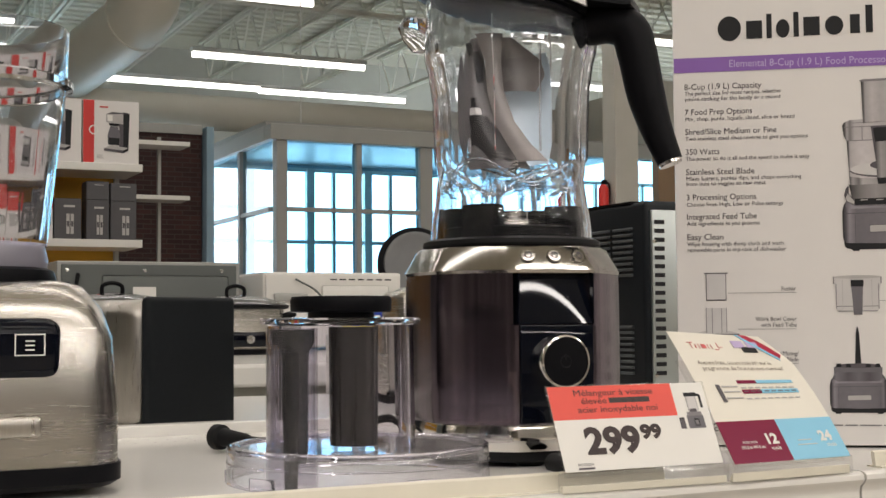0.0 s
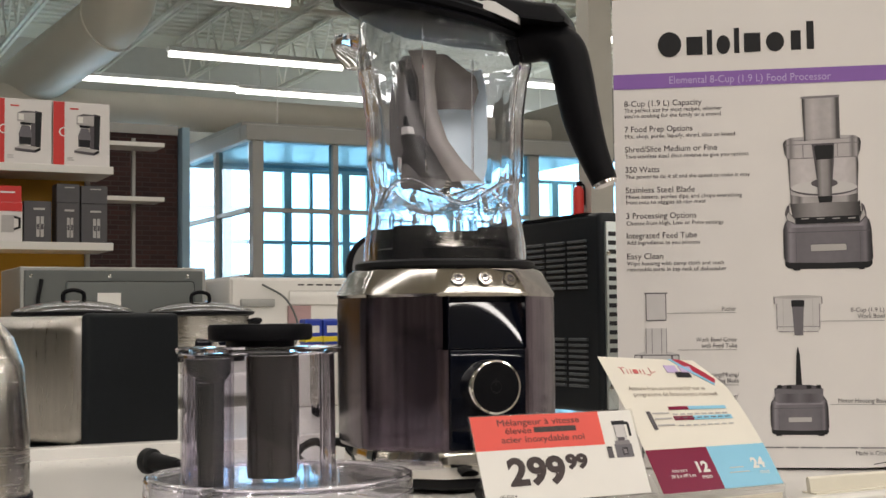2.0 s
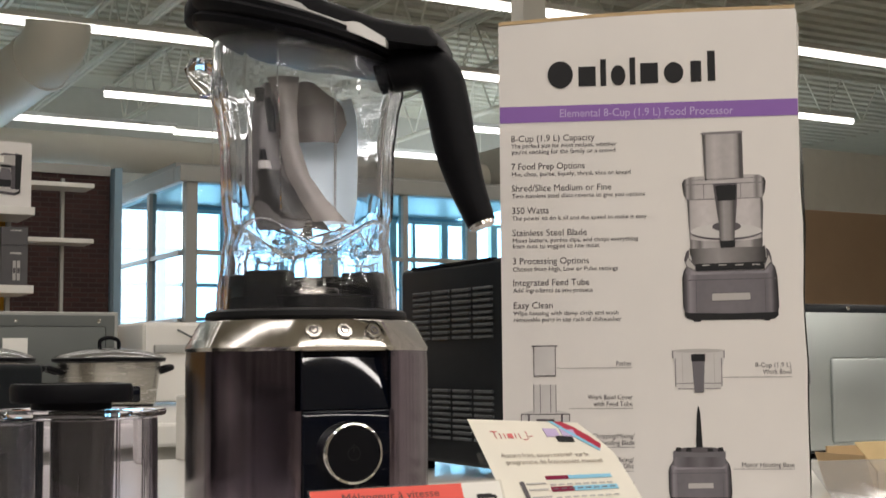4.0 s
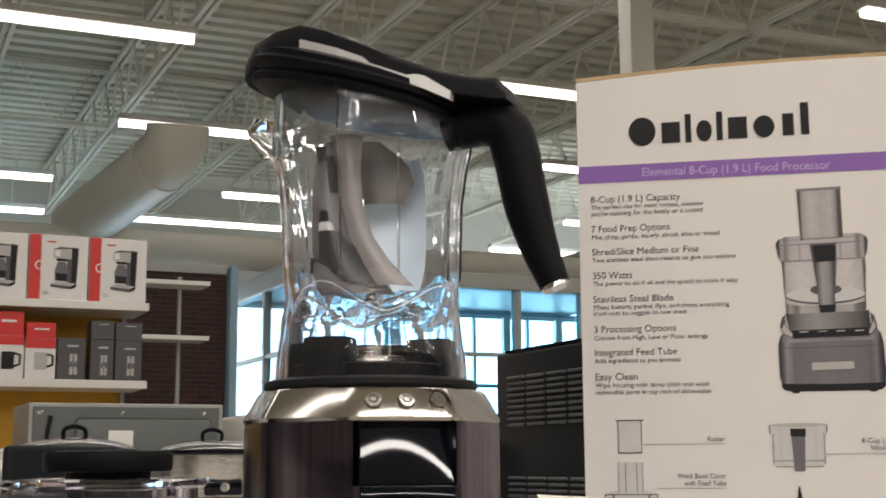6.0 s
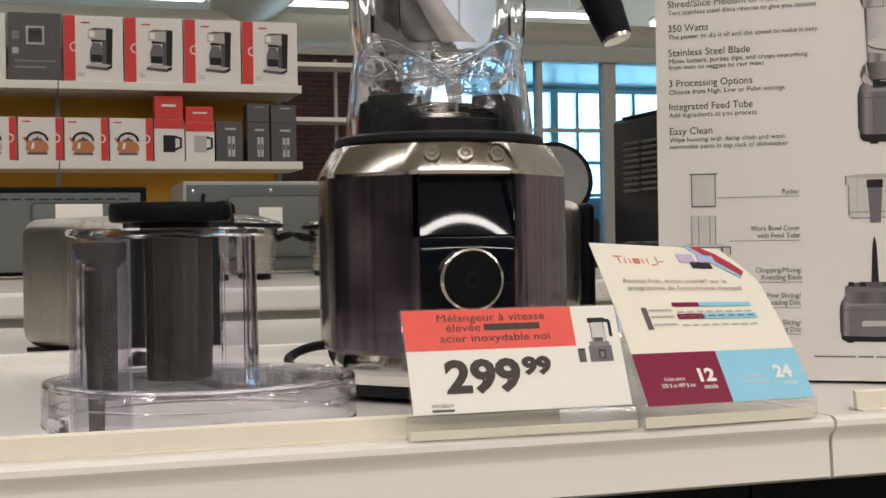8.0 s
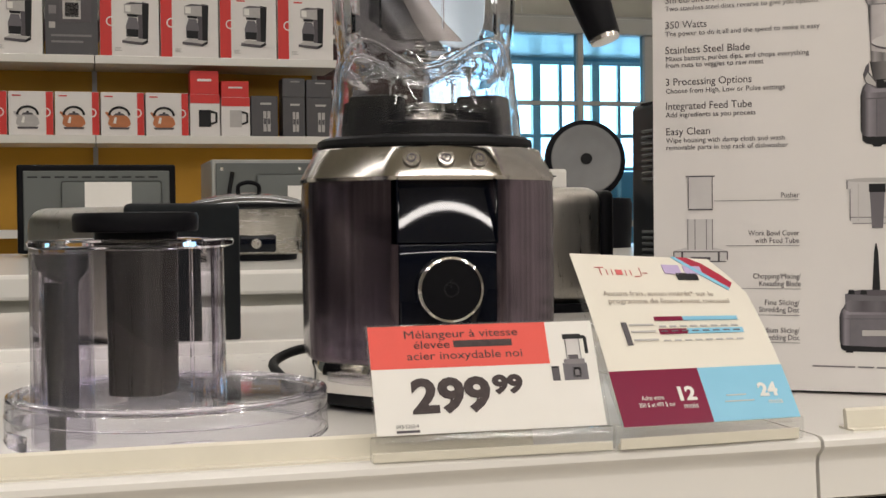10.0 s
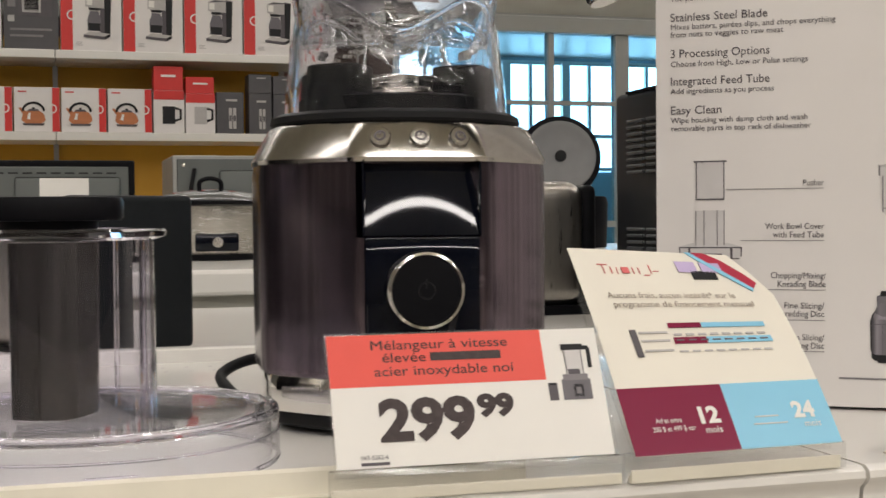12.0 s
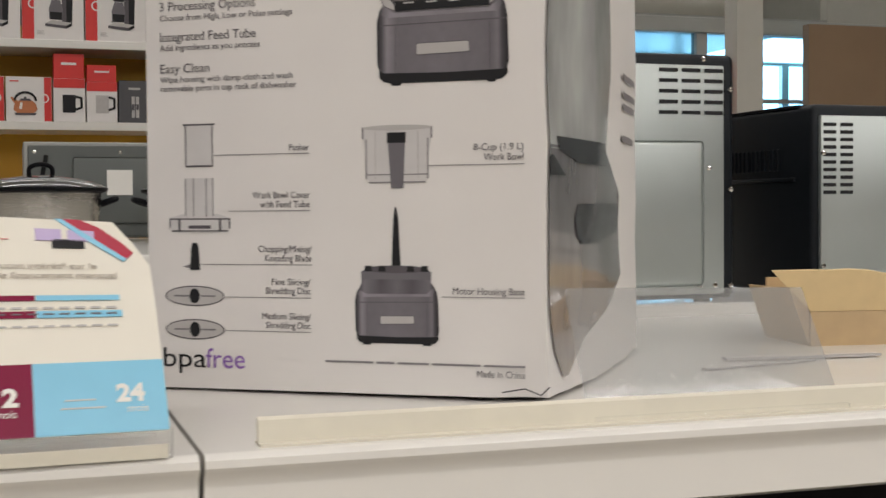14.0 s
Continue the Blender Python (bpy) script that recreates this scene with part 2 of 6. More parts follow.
def ring(r, z, n=48, cx=0.0, cy=0.0, ry=None, power=2.0, flats=0, turn=0.0, soft=0.5):
    """A level ring of points: round, superelliptic (power > 2) or a softened polygon (flats)."""
    pts = []
    for i in range(n):
        a = 2 * math.pi * i / n
        if flats:
            half = math.pi / flats
            d = (a - turn + half) % (2 * half) - half
            k = 1 / math.cos(d)
            rr = r * (1 + (k - 1) * soft)
            pts.append((cx + rr * math.cos(a), cy + rr * math.sin(a), z))
        else:
            c, s = math.cos(a), math.sin(a)
            e = 2 / power
            pts.append((cx + r * math.copysign(abs(c) ** e, c), cy + (ry or r) * math.copysign(abs(s) ** e, s), z))
    return pts


def lathe(profile, n=40, cap0=True, cap1=True):
    return loft([ring(max(r, 1e-5), z, n) for r, z in profile], cap0, cap1)


def tube(path, radius, n=10, caps=True):
    """A round bar along a path; radius may be one number or one for each point."""
    pts = [Vector(p) for p in path]
    out = []
    up = None
    for i, p in enumerate(pts):
        d = (pts[min(i + 1, len(pts) - 1)] - pts[max(i - 1, 0)]).normalized()
        if up is None:
            up = d.orthogonal().normalized()
        up = (up - d * up.dot(d)).normalized()
        side = d.cross(up)
        r = radius[i] if isinstance(radius, (list, tuple)) else radius
        out.append([p + r * (math.cos(2 * math.pi * k / n) * up + math.sin(2 * math.pi * k / n) * side) for k in range(n)])
    return loft(out, caps, caps)


def curve_points(ctrl, per=8):
    """A smooth run through control points."""
    P = [Vector(p) for p in ctrl]
    P = [2 * P[0] - P[1]] + P + [2 * P[-1] - P[-2]]
    out = []
    for i in range(1, len(P) - 2):
        for k in range(per):
            t = k / per
            a, b, c, d = P[i - 1], P[i], P[i + 1], P[i + 2]
            out.append(0.5 * ((2 * b) + (c - a) * t + (2 * a - 5 * b + 4 * c - d) * t * t + (3 * b - a - 3 * c + d) * t ** 3))
    out.append(P[-2])
    return out


def poly(points, thick):
    """A flat plate in the x-z plane from an outline, its front at y = -thick."""
    return loft([[(x, 0, z) for x, z in points], [(x, -thick, z) for x, z in points]])


def plate(parent, name, x0, x1, z0, z1, material, y=0.0, thick=0.00012, label="", bevel=0.0):
    """Printed patch standing just proud of a face that looks towards -y."""
    return part(name, cube(x0, x1, -y * 0.35 - thick, -y * 0.35, z0, z1, bevel), material, parent, label, smooth=False)


def words(parent, body, x, z, size, material, y=0.0012, name="lettering", width=None, align="LEFT", turn=0.0, space=1.0, bold=0.0):
    c = bpy.data.curves.new(name, "FONT")
    c.body, c.size, c.align_x, c.extrude, c.offset, c.space_character = body, size, align, 0.00005, bold, space
    c.resolution_u = 3
    tmp = bpy.data.objects.new(name, c)
    scene.collection.objects.link(tmp)
    bpy.context.view_layer.update()
    me = bpy.data.meshes.new_from_object(tmp.evaluated_get(bpy.context.evaluated_depsgraph_get()))
    bpy.data.objects.remove(tmp)
    bpy.data.curves.remove(c)
    xs = [v.co.x for v in me.vertices] or [0]
    k = width / (max(xs) - min(xs)) if width else 1.0
    for v in me.vertices:
        v.co.x *= k
    me.name = name
    me.materials.append(material)
    ob = new(name, me)
    ob.parent = parent
    ob.matrix_local = pose(x, -y * 0.35, z) @ Matrix.Rotation(radians(-turn), 4, "Y") @ Matrix.Rotation(radians(90), 4, "X")
    return ob

# ---- the shop: floor, walls, ceiling ----
setting("floor", cube(-16, 26, -14, 24, -1.06, -1.0), FLOOR, "pale vinyl tile shop floor", "floor", STORE)
setting("ceiling", cube(-16, 26, -14, 24, 4.75, 4.9), CEIL, "painted corrugated steel roof deck", "ceiling", STORE)
setting("wall_north", cube(-16, 26, 21.0, 21.2, -1.0, 4.75), WHITE_WALL, "pale painted far shop wall", "wall", STORE)
setting("wall_south", cube(-16, 26, -14.2, -14.0, -1.0, 4.75), DARK_WALL, "unseen shop wall, kept dark to tone down reflections", "wall", STORE)
setting("wall_west", cube(-16.2, -16, -14, 21, -1.0, 4.75), WHITE_WALL, "pale painted shop wall", "wall", STORE)
setting("wall_east", cube(26, 26.2, -14, 21, -1.0, 4.75), WHITE_WALL, "pale painted shop wall", "wall", STORE)
setting("wall_brick", cube(-6.0, 2.74, 11.6, 11.85, -1.0, 1.93), BRICK, "dark maroon brick partition wall", "wall", STORE)
setting("wall_brick_header", cube(-6.0, 2.74, 11.58, 11.87, 1.93, 2.02), LIGHT_GREY, "grey metal cap on the brick wall", "trim", STORE)
setting("column", cube(2.76, 2.83, 11.5, 11.7, -1.0, 2.0), BLUE_WALL, "blue-grey painted corner column", "column", STORE)

# corrugations of the roof deck
bm = bmesh.new()
for i in range(60):
    v0 = 2.0 + i * 0.30
    box(bm, -4, 20, v0, v0 + 0.15, 4.70, 4.752)
setting("roof_ribs", bm, CEIL, "ribs of the painted steel roof deck", "ceiling", STORE)


def truss(u0, v0, v1, along_u=False):
    """Open-web roof joist: two chords and a zigzag of bars."""
    t = thing("roof_truss", "painted open-web steel roof joist", "roof truss", STORE, "roof joists", "structure")
    top, low = 4.66, 3.98

    def at(s, z):
        return (s, u0, z) if along_u else (u0, s, z)
    for z in (top, low):
        for off in (-0.035, 0.035):
            if along_u:
                c = cube(v0, v1, u0 + off - 0.02, u0 + off + 0.02, z - 0.025, z + 0.025)
            else:
                c = cube(u0 + off - 0.02, u0 + off + 0.02, v0, v1, z - 0.025, z + 0.025)
            part("chord", c, TRUSS, t, smooth=False)
    pts = []
    s, k = v0, 0
    while s <= v1:
        pts.append(at(s, low if k % 2 else top))
        s, k = s + 0.42, k + 1
    part("web_bar", tube(pts, 0.016, 6), TRUSS, t, smooth=False)
    return t


for tu in (-2.5, -0.95, 0.6, 2.1, 3.66, 5.1, 6.7, 8.25, 9.8):
    truss(tu, 4.0, 20.0)
for tv in (8.6, 14.4):
    truss(tv, -4.0, 18.0, True)

# ducts
t = thing("air_duct", "long round white ventilation duct", "duct", STORE, kind="structure")
part("duct_run", tube([(-4, 13.2, 2.41), (18, 13.2, 2.41)], 0.19, 32), DUCT, t)
t = thing("air_duct", "large round white duct with an elbow", "duct", STORE, kind="structure")
part("duct_run", tube([(1.60, 13.4, 2.62), (2.16, 12.05, 3.06)], 0.30, 32), DUCT, t)
part("duct_elbow", tube(curve_points([(2.16, 12.05, 3.06), (2.22, 11.88, 3.14), (2.25, 11.78, 3.22), (2.26, 11.72, 3.30), (2.26, 11.70, 3.38)], 5), 0.30, 32), DUCT, t)
part("duct_collar", tube([(2.150, 12.07, 3.053), (2.168, 12.03, 3.067)], 0.315, 32), DUCT, t)

# fluorescent lamps: pairs of lit tubes under a white tray
lamp = None
for lu, lv in ((-0.5, 9.72), (4.85, 9.97), (1.85, 12.65), (6.85, 12.78), (-0.8, 15.65), (3.78, 15.82), (8.9, 15.9), (-0.6, 17.9), (2.98, 17.95),
               (5.42, 18.1), (8.98, 18.5), (11.6, 18.9), (6.55, 7.0), (1.2, 7.0), (-3.2, 12.6), (11.5, 12.9), (9.6, 10.0)):
    if lamp is None:
        lamp = thing("ceiling_light", "long white fluorescent ceiling lamp, lit", "ceiling light", S(lu, lv, 3.6), "ceiling lamps")
        part("tray", cube(0, 2.44, -0.07, 0.07, 0.03, 0.09, 0.01), WHITE, lamp, smooth=False)
        for e in (0.02, 1.23):
            part("tube", tube([(e, 0, 0), (e + 1.19, 0, 0)], 0.045, 10), TUBE, lamp, "lit fluorescent tube")
        for e in (0.4, 2.0):
            part("hanger", tube([(e, 0, 0.09), (e, 0, 1.1)], 0.006, 5), TRUSS, lamp)
    else:
        copy_thing(lamp, S(lu, lv, 3.6))

# ---- glazed vestibule ----
t = thing("window_1", "glazed vestibule front with pale frames", "window", STORE, kind="structure")
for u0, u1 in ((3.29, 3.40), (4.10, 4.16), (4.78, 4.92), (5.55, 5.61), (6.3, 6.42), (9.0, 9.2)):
    part("post", cube(u0, u1, 11.0, 11.12, -1.0, 1.84, 0.01), FRAME_BACKLIT, t, smooth=False)
part("head_beam", cube(3.22, 9.2, 10.97, 11.16, 1.84, 1.99, 0.01), FRAME_BACKLIT, t, smooth=False)
part("rail", cube(3.40, 9.0, 11.02, 11.08, 1.17, 1.21), FRAME_BACKLIT, t, smooth=False)
part("rail", cube(3.40, 9.0, 11.02, 11.08, 0.02, 0.08), FRAME_BACKLIT, t, smooth=False)
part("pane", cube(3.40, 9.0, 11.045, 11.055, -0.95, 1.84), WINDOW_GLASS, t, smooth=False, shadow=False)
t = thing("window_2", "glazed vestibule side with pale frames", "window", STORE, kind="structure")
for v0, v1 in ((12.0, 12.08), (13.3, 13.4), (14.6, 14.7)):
    part("post", cube(3.24, 3.32, v0, v1, -1.0, 1.84, 0.008), FRAME_BACKLIT, t, smooth=False)
part("head_beam", cube(3.22, 3.38, 11.165, 18.0, 1.84, 1.99, 0.01), FRAME_BACKLIT, t, smooth=False)
part("rail", cube(3.25, 3.31, 11.125, 18.0, 1.17, 1.21), FRAME_BACKLIT, t, smooth=False)
part("rail", cube(3.25, 3.31, 11.125, 18.0, 0.52, 0.58), FRAME_BACKLIT, t, smooth=False)
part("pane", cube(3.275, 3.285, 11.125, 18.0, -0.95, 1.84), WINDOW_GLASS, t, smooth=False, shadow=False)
# outer windows with the daylight behind them
t = thing("window_3", "outer shop windows full of daylight", "window", STORE, kind="structure")
for i in range(12):
    u0 = 3.18 + i * 0.74
    part("mullion", cube(u0, u0 + 0.095, 13.9, 13.98, -1.0, 1.93), MULLION, t, smooth=False)
    part("mullion", cube(u0 + 0.33, u0 + 0.37, 13.92, 13.97, -1.0, 1.93), MULLION, t, smooth=False)
for z0 in (0.655, 1.045, 1.435, 1.90):
    part("transom", cube(3.2, 12, 13.925, 13.965, z0, z0 + 0.045), MULLION, t, smooth=False)
part("head_wall", cube(3.2, 8.2, 13.985, 14.05, 1.93, 1.99), BLUE_WALL, t, smooth=False)
part("head_wall", cube(3.2, 12, 13.985, 14.05, -1.0, 0.65), BLUE_WALL, t, smooth=False)
# This ceiling also keeps the backdrop's glow off the shop roof.
setting("vestibule_ceiling", cube(3.24, 7.9, 11.17, 20.0, 1.995, 2.04), LIGHT_GREY, "grey vestibule ceiling", "ceiling", STORE)
# Besides the front bulkhead, unseen covers added against daylight leaking upwards.
setting("light_stop_top", cube(7.9, 13.5, 11.17, 14.75, 2.70, 2.76), WHITE_WALL, "added pale cover that stops daylight above the east windows", "ceiling", STORE)
setting("vestibule_bulkhead", cube(7.9, 13.5, 11.17, 11.25, 1.995, 2.70), WHITE_WALL, "pale bulkhead over the east windows", "wall", STORE)
setting("light_stop_side", cube(7.82, 7.898, 11.17, 14.75, 2.045, 2.76), WHITE_WALL, "added pale end piece that stops daylight", "wall", STORE)
setting("light_stop_back", cube(7.9, 13.5, 14.63, 14.70, 1.995, 2.70), WHITE_WALL, "added pale back piece that stops daylight", "wall", STORE)
setting("backdrop_east", cube(8.0, 13.5, 14.58, 14.6, 1.6, 2.7), DAYLIGHT, "white overcast sky outside the windows", "sky", STORE)
setting("backdrop", cube(2.0, 13.5, 14.6, 14.62, -1.0, 1.99), DAYLIGHT, "white overcast sky outside the windows", "sky", STORE)
setting("backdrop_side", cube(4.6, 4.62, 14.7, 20.0, -1.0, 1.99), DAYLIGHT, "white overcast sky outside the windows", "sky", STORE)

# ---- counters ----


def counter(name, u0, u1, label):
    c = thing(name, label, "display counter", STORE, "display counters")
    prof = [(0.006, -0.040), (0.001, -0.0375), (0.0015, -0.030), (0.0025, -0.016), (0.0015, -0.0115), (-0.002, -0.0085), (-0.0035, -0.006), (-0.003, -0.0025), (0.0, -0.0004), (0.004, 0.0), (0.604, 0.0), (0.606, 0.011), (0.608, 0.012), (0.633, 0.012), (0.635, 0.011), (0.636, -0.042), (0.03, -0.042)]
    part("deck", loft([[(u0, v, z) for v, z in prof], [(u1, v, z) for v, z in prof]]), WHITE, c)
    part("kick_panel", cube(u0, u1, 0.10, 0.61, -1.0, -0.044), BLACK, c, smooth=False)
    return c


counter("display_counter", -2.4, -0.0012, "white enamelled display counter with rounded lip")
counter("display_counter", 0.0012, 2.6, "white enamelled display counter with rounded lip")
c = thing("display_counter", "white enamelled back-to-back display counter", "display counter", STORE, "display counters")
part("deck", cube(-2.4, 2.6, 0.640, 1.5, -0.05, -0.012, 0.004), WHITE, c, smooth=False)
part("kick_panel", cube(-2.4, 2.6, 0.66, 1.45, -1.0, -0.052), GREY, c, smooth=False)
c = thing("display_counter", "white shop counter holding microwaves and cookers", "display counter", STORE, "display counters")
part("deck", cube(-3.0, 4.0, 1.95, 3.7, -0.02, 0.03, 0.008), WHITE, c, smooth=False)
part("front_panel", cube(-3.0, 4.0, 2.0, 3.6, -1.0, -0.022), WHITE_WALL, c, smooth=False)
part("base_deck", cube(-3.0, 4.0, 1.75, 1.99, -0.12, -0.09, 0.006), LIGHT_GREY, c, smooth=False)

# price-rail strips standing along the lip
for s0, s1 in ((-1.6, -0.175), (0.028, 1.9)):
    s = thing("price_rail", "cream translucent plastic price rail", "price rail", S(0, 0.014, 0), "price rails")
    part("rail_face", loft([[(s0, 0, 0.0), (s0, 0.004, 0.0), (s0, 0.006, 0.0115), (s0, 0.004, 0.013), (s0, 0.002, 0.0115)],
                            [(s1, 0, 0.0), (s1, 0.004, 0.0), (s1, 0.006, 0.0115), (s1, 0.004, 0.013), (s1, 0.002, 0.0115)]]), CREAM, s, "cream upright strip")
    part("rail_base", cube(s0, s1, -0.006, 0.010, 0.0, 0.0012), CREAM, s, "flat foot of the strip", smooth=False)

# ---- food processor carton ----
BX, BZ, BD = 0.25, 0.436, 0.29
carton = thing("carton", "white food processor carton with printed front, dented lower corner", "carton", pose(0, 0, 0))


def side_bulge(y, z):
    return 0.017 * math.sin(math.pi * y / BD) * (0.4 + 0.6 * z / BZ) + 0.0022 * noise.noise((3, y * 25, z * 18))


bm = cube(0, BX, 0, BD, 0, BZ)
bmesh.ops.subdivide_edges(bm, edges=bm.edges, cuts=14, use_grid_fill=True)
for v in bm.verts:
    x, y, z = v.co
    if z > BZ - 1e-4:
        v.co.z += 0.006 * (x / BX) + 0.003 * math.sin(math.pi * x / BX) - 0.01 * (y / BD)
    if z < 1e-4 and (y < 1e-4 or x < 1e-4 or x > BX - 1e-4):
        v.co.z += 0.0016 + 0.0014 * x / BX
    if y < 1e-4:
        v.co.y += 0.00003 * noise.noise((x * 9, 0, z * 9))
    if x > BX - 1e-4:
        v.co.x += side_bulge(y, z)
    if x > BX - 0.02 and y < 0.03 and z < 0.04:
        v.co.y += 0.006 * (1 - z / 0.04)
part("carton_body", bm, CARTON, carton)
bm = loft([[(x, y, 0.4375 + 0.006 * x / BX + 0.0065 * math.sin(math.pi * min(1, x / BX * 1.05)) * (0.35 + y / BD) + dz) for x in [BX * k / 12 for k in range(13)]] for y, dz in ((0.003, 0.0), (0.003, 0.003), (0.10, 0.003), (0.10, 0.0))], False, False, closed=False)
part("top_flap", bm, KRAFT, carton, "brown lifted top flap", smooth=False)
# front print: band, lettering and the pictures of the machine
plate(carton, "purple_band", 0.0004, BX - 0.0004, 0.3515, 0.3655, PURPLE, 0.0012)
# maker's mark as plain rounded blocks
def mark_oval(cx, cz, rx, rz):
    n = 24
    part("maker_mark", loft([[(cx + rx * math.cos(2 * math.pi * i / n), y, cz + rz * math.sin(2 * math.pi * i / n)) for i in range(n)] for y in (-0.0003, -0.0006)]), INK, carton, "black shape of the maker's mark", smooth=False)


mark_oval(0.0525, 0.3920, 0.0108, 0.0118)
mark_oval(0.1015, 0.3900, 0.0062, 0.0088)
mark_oval(0.1480, 0.3908, 0.0082, 0.0090)
for x0, x1, z0, z1 in ((0.0680, 0.0826, 0.3815, 0.3985), (0.0866, 0.0914, 0.3812, 0.4045), (0.1112, 0.1160, 0.3816, 0.4050), (0.1202, 0.1350, 0.3822, 0.3998), (0.1622, 0.1710, 0.3824, 0.4004), (0.1762, 0.1826, 0.3826, 0.4085)):
    plate(carton, "maker_mark", x0, x1, z0, z1, INK, 0.0012, label="black shape of the maker's mark", bevel=0.00005)
words(carton, "Elemental 8-Cup (1.9 L) Food Processor", 0.051, 0.3555, 0.0098, LILAC, 0.002, width=0.145, turn=-0.6)
for head, hz, hw, lines in (("8-Cup (1.9 L) Capacity", 0.3352, 0.071, (("The perfect size for most recipes, whether", 0.3298, 0.089), ("you're cooking for the family or a crowd", 0.3245, 0.088))),
                            ("7 Food Prep Options", 0.3112, 0.062, (("Mix, chop, purée, liquefy, shred, slice or knead", 0.3055, 0.100),)),
                            ("Shred/Slice Medium or Fine", 0.2925, 0.084, (("Two stainless steel discs reverse to give you options", 0.2868, 0.112),)),
                            ("350 Watts", 0.2735, 0.031, (("The power to do it all and the speed to make it easy", 0.2678, 0.113),)),
                            ("Stainless Steel Blade", 0.2545, 0.063, (("Mixes batters, purées dips, and chops everything", 0.2490, 0.105), ("from nuts to veggies to raw meat", 0.2440, 0.073))),
                            ("3 Processing Options", 0.2305, 0.064, (("Choose from High, Low or Pulse settings", 0.2245, 0.088),)),
                            ("Integrated Feed Tube", 0.2122, 0.064, (("Add ingredients as you process", 0.2065, 0.067),)),
                            ("Easy Clean", 0.1930, 0.033, (("Wipe housing with damp cloth and wash", 0.1872, 0.088), ("removable parts in top rack of dishwasher", 0.1818, 0.090)))):
    words(carton, head, 0.0095, hz, 0.0078, GREY_INK, width=hw, name="heading")
    for text, tz, tw in lines:
        words(carton, text, 0.0098, tz, 0.0052, GREY_INK, width=tw, name="caption")
for text, tx, tz, tw, lx0, lx1, lz in (("Pusher", 0.108, 0.1445, 0.013, 0.046, 0.108, 0.1425), ("Work Bowl Cover", 0.108, 0.1165, 0.037, 0, 0, 0), ("with Feed Tube", 0.108, 0.1110, 0.032, 0.055, 0.108, 0.1088),
                                       ("Chopping/Mixing/", 0.109, 0.0845, 0.0345, 0, 0, 0), ("Kneading Blade", 0.109, 0.0790, 0.030, 0.036, 0.109, 0.0768), ("Fine Slicing/", 0.108, 0.0650, 0.025, 0, 0, 0),
                                       ("Shredding Disc", 0.108, 0.0597, 0.029, 0.052, 0.108, 0.0572), ("Medium Slicing/", 0.108, 0.0445, 0.0315, 0, 0, 0), ("Shredding Disc", 0.108, 0.0392, 0.029, 0.051, 0.108, 0.0370),
                                       ("8-Cup (1.9 L)", 0.238, 0.1422, 0.029, 0, 0, 0), ("Work Bowl", 0.238, 0.1366, 0.023, 0.181, 0.238, 0.1340), ("Motor Housing Base", 0.238, 0.0608, 0.042, 0.189, 0.238, 0.0590),
                                       ("Made in China", 0.238, 0.0140, 0.028, 0, 0, 0)):
    words(carton, text, tx, tz, 0.0056, GREY_INK, width=tw, align="RIGHT", name="callout")
    if lz:
        plate(carton, "leader_line", lx0, lx1, lz, lz + 0.0004, MID_INK, 0.0010)
# maker's address as plain bars
for x0, x1 in ((0.117, 0.147), (0.149, 0.160), (0.162, 0.181), (0.183, 0.212), (0.214, 0.238)):
    plate(carton, "address_bar", x0, x1, 0.0200, 0.0212, MID_INK, 0.0010, label="dark grey bar of small print")
words(carton, "bpa", 0.0085, 0.0145, 0.017, INK, name="lettering", width=0.029)
words(carton, "free", 0.0385, 0.0145, 0.017, PURPLE, name="lettering", width=0.026)


def print_poly(name, pts, material, y=0.0009, label=""):
    bm = bmesh.new()
    a = [bm.verts.new((x, -y * 0.35 - 0.00012, z)) for x, z in pts]
    b = [bm.verts.new((x, -y * 0.35, z)) for x, z in pts]
    bm.faces.new(a)
    n = len(a)
    for i in range(n):
        bm.faces.new((a[i], b[i], b[(i + 1) % n], a[(i + 1) % n]))
    bmesh.ops.recalc_face_normals(bm, faces=bm.faces)
    return part(name, bm, material, carton, label, smooth=False)


def oval(cx, cz, rx, rz, n=28):
    return [(cx + rx * math.cos(2 * math.pi * i / n), cz + rz * math.sin(2 * math.pi * i / n)) for i in range(n)]


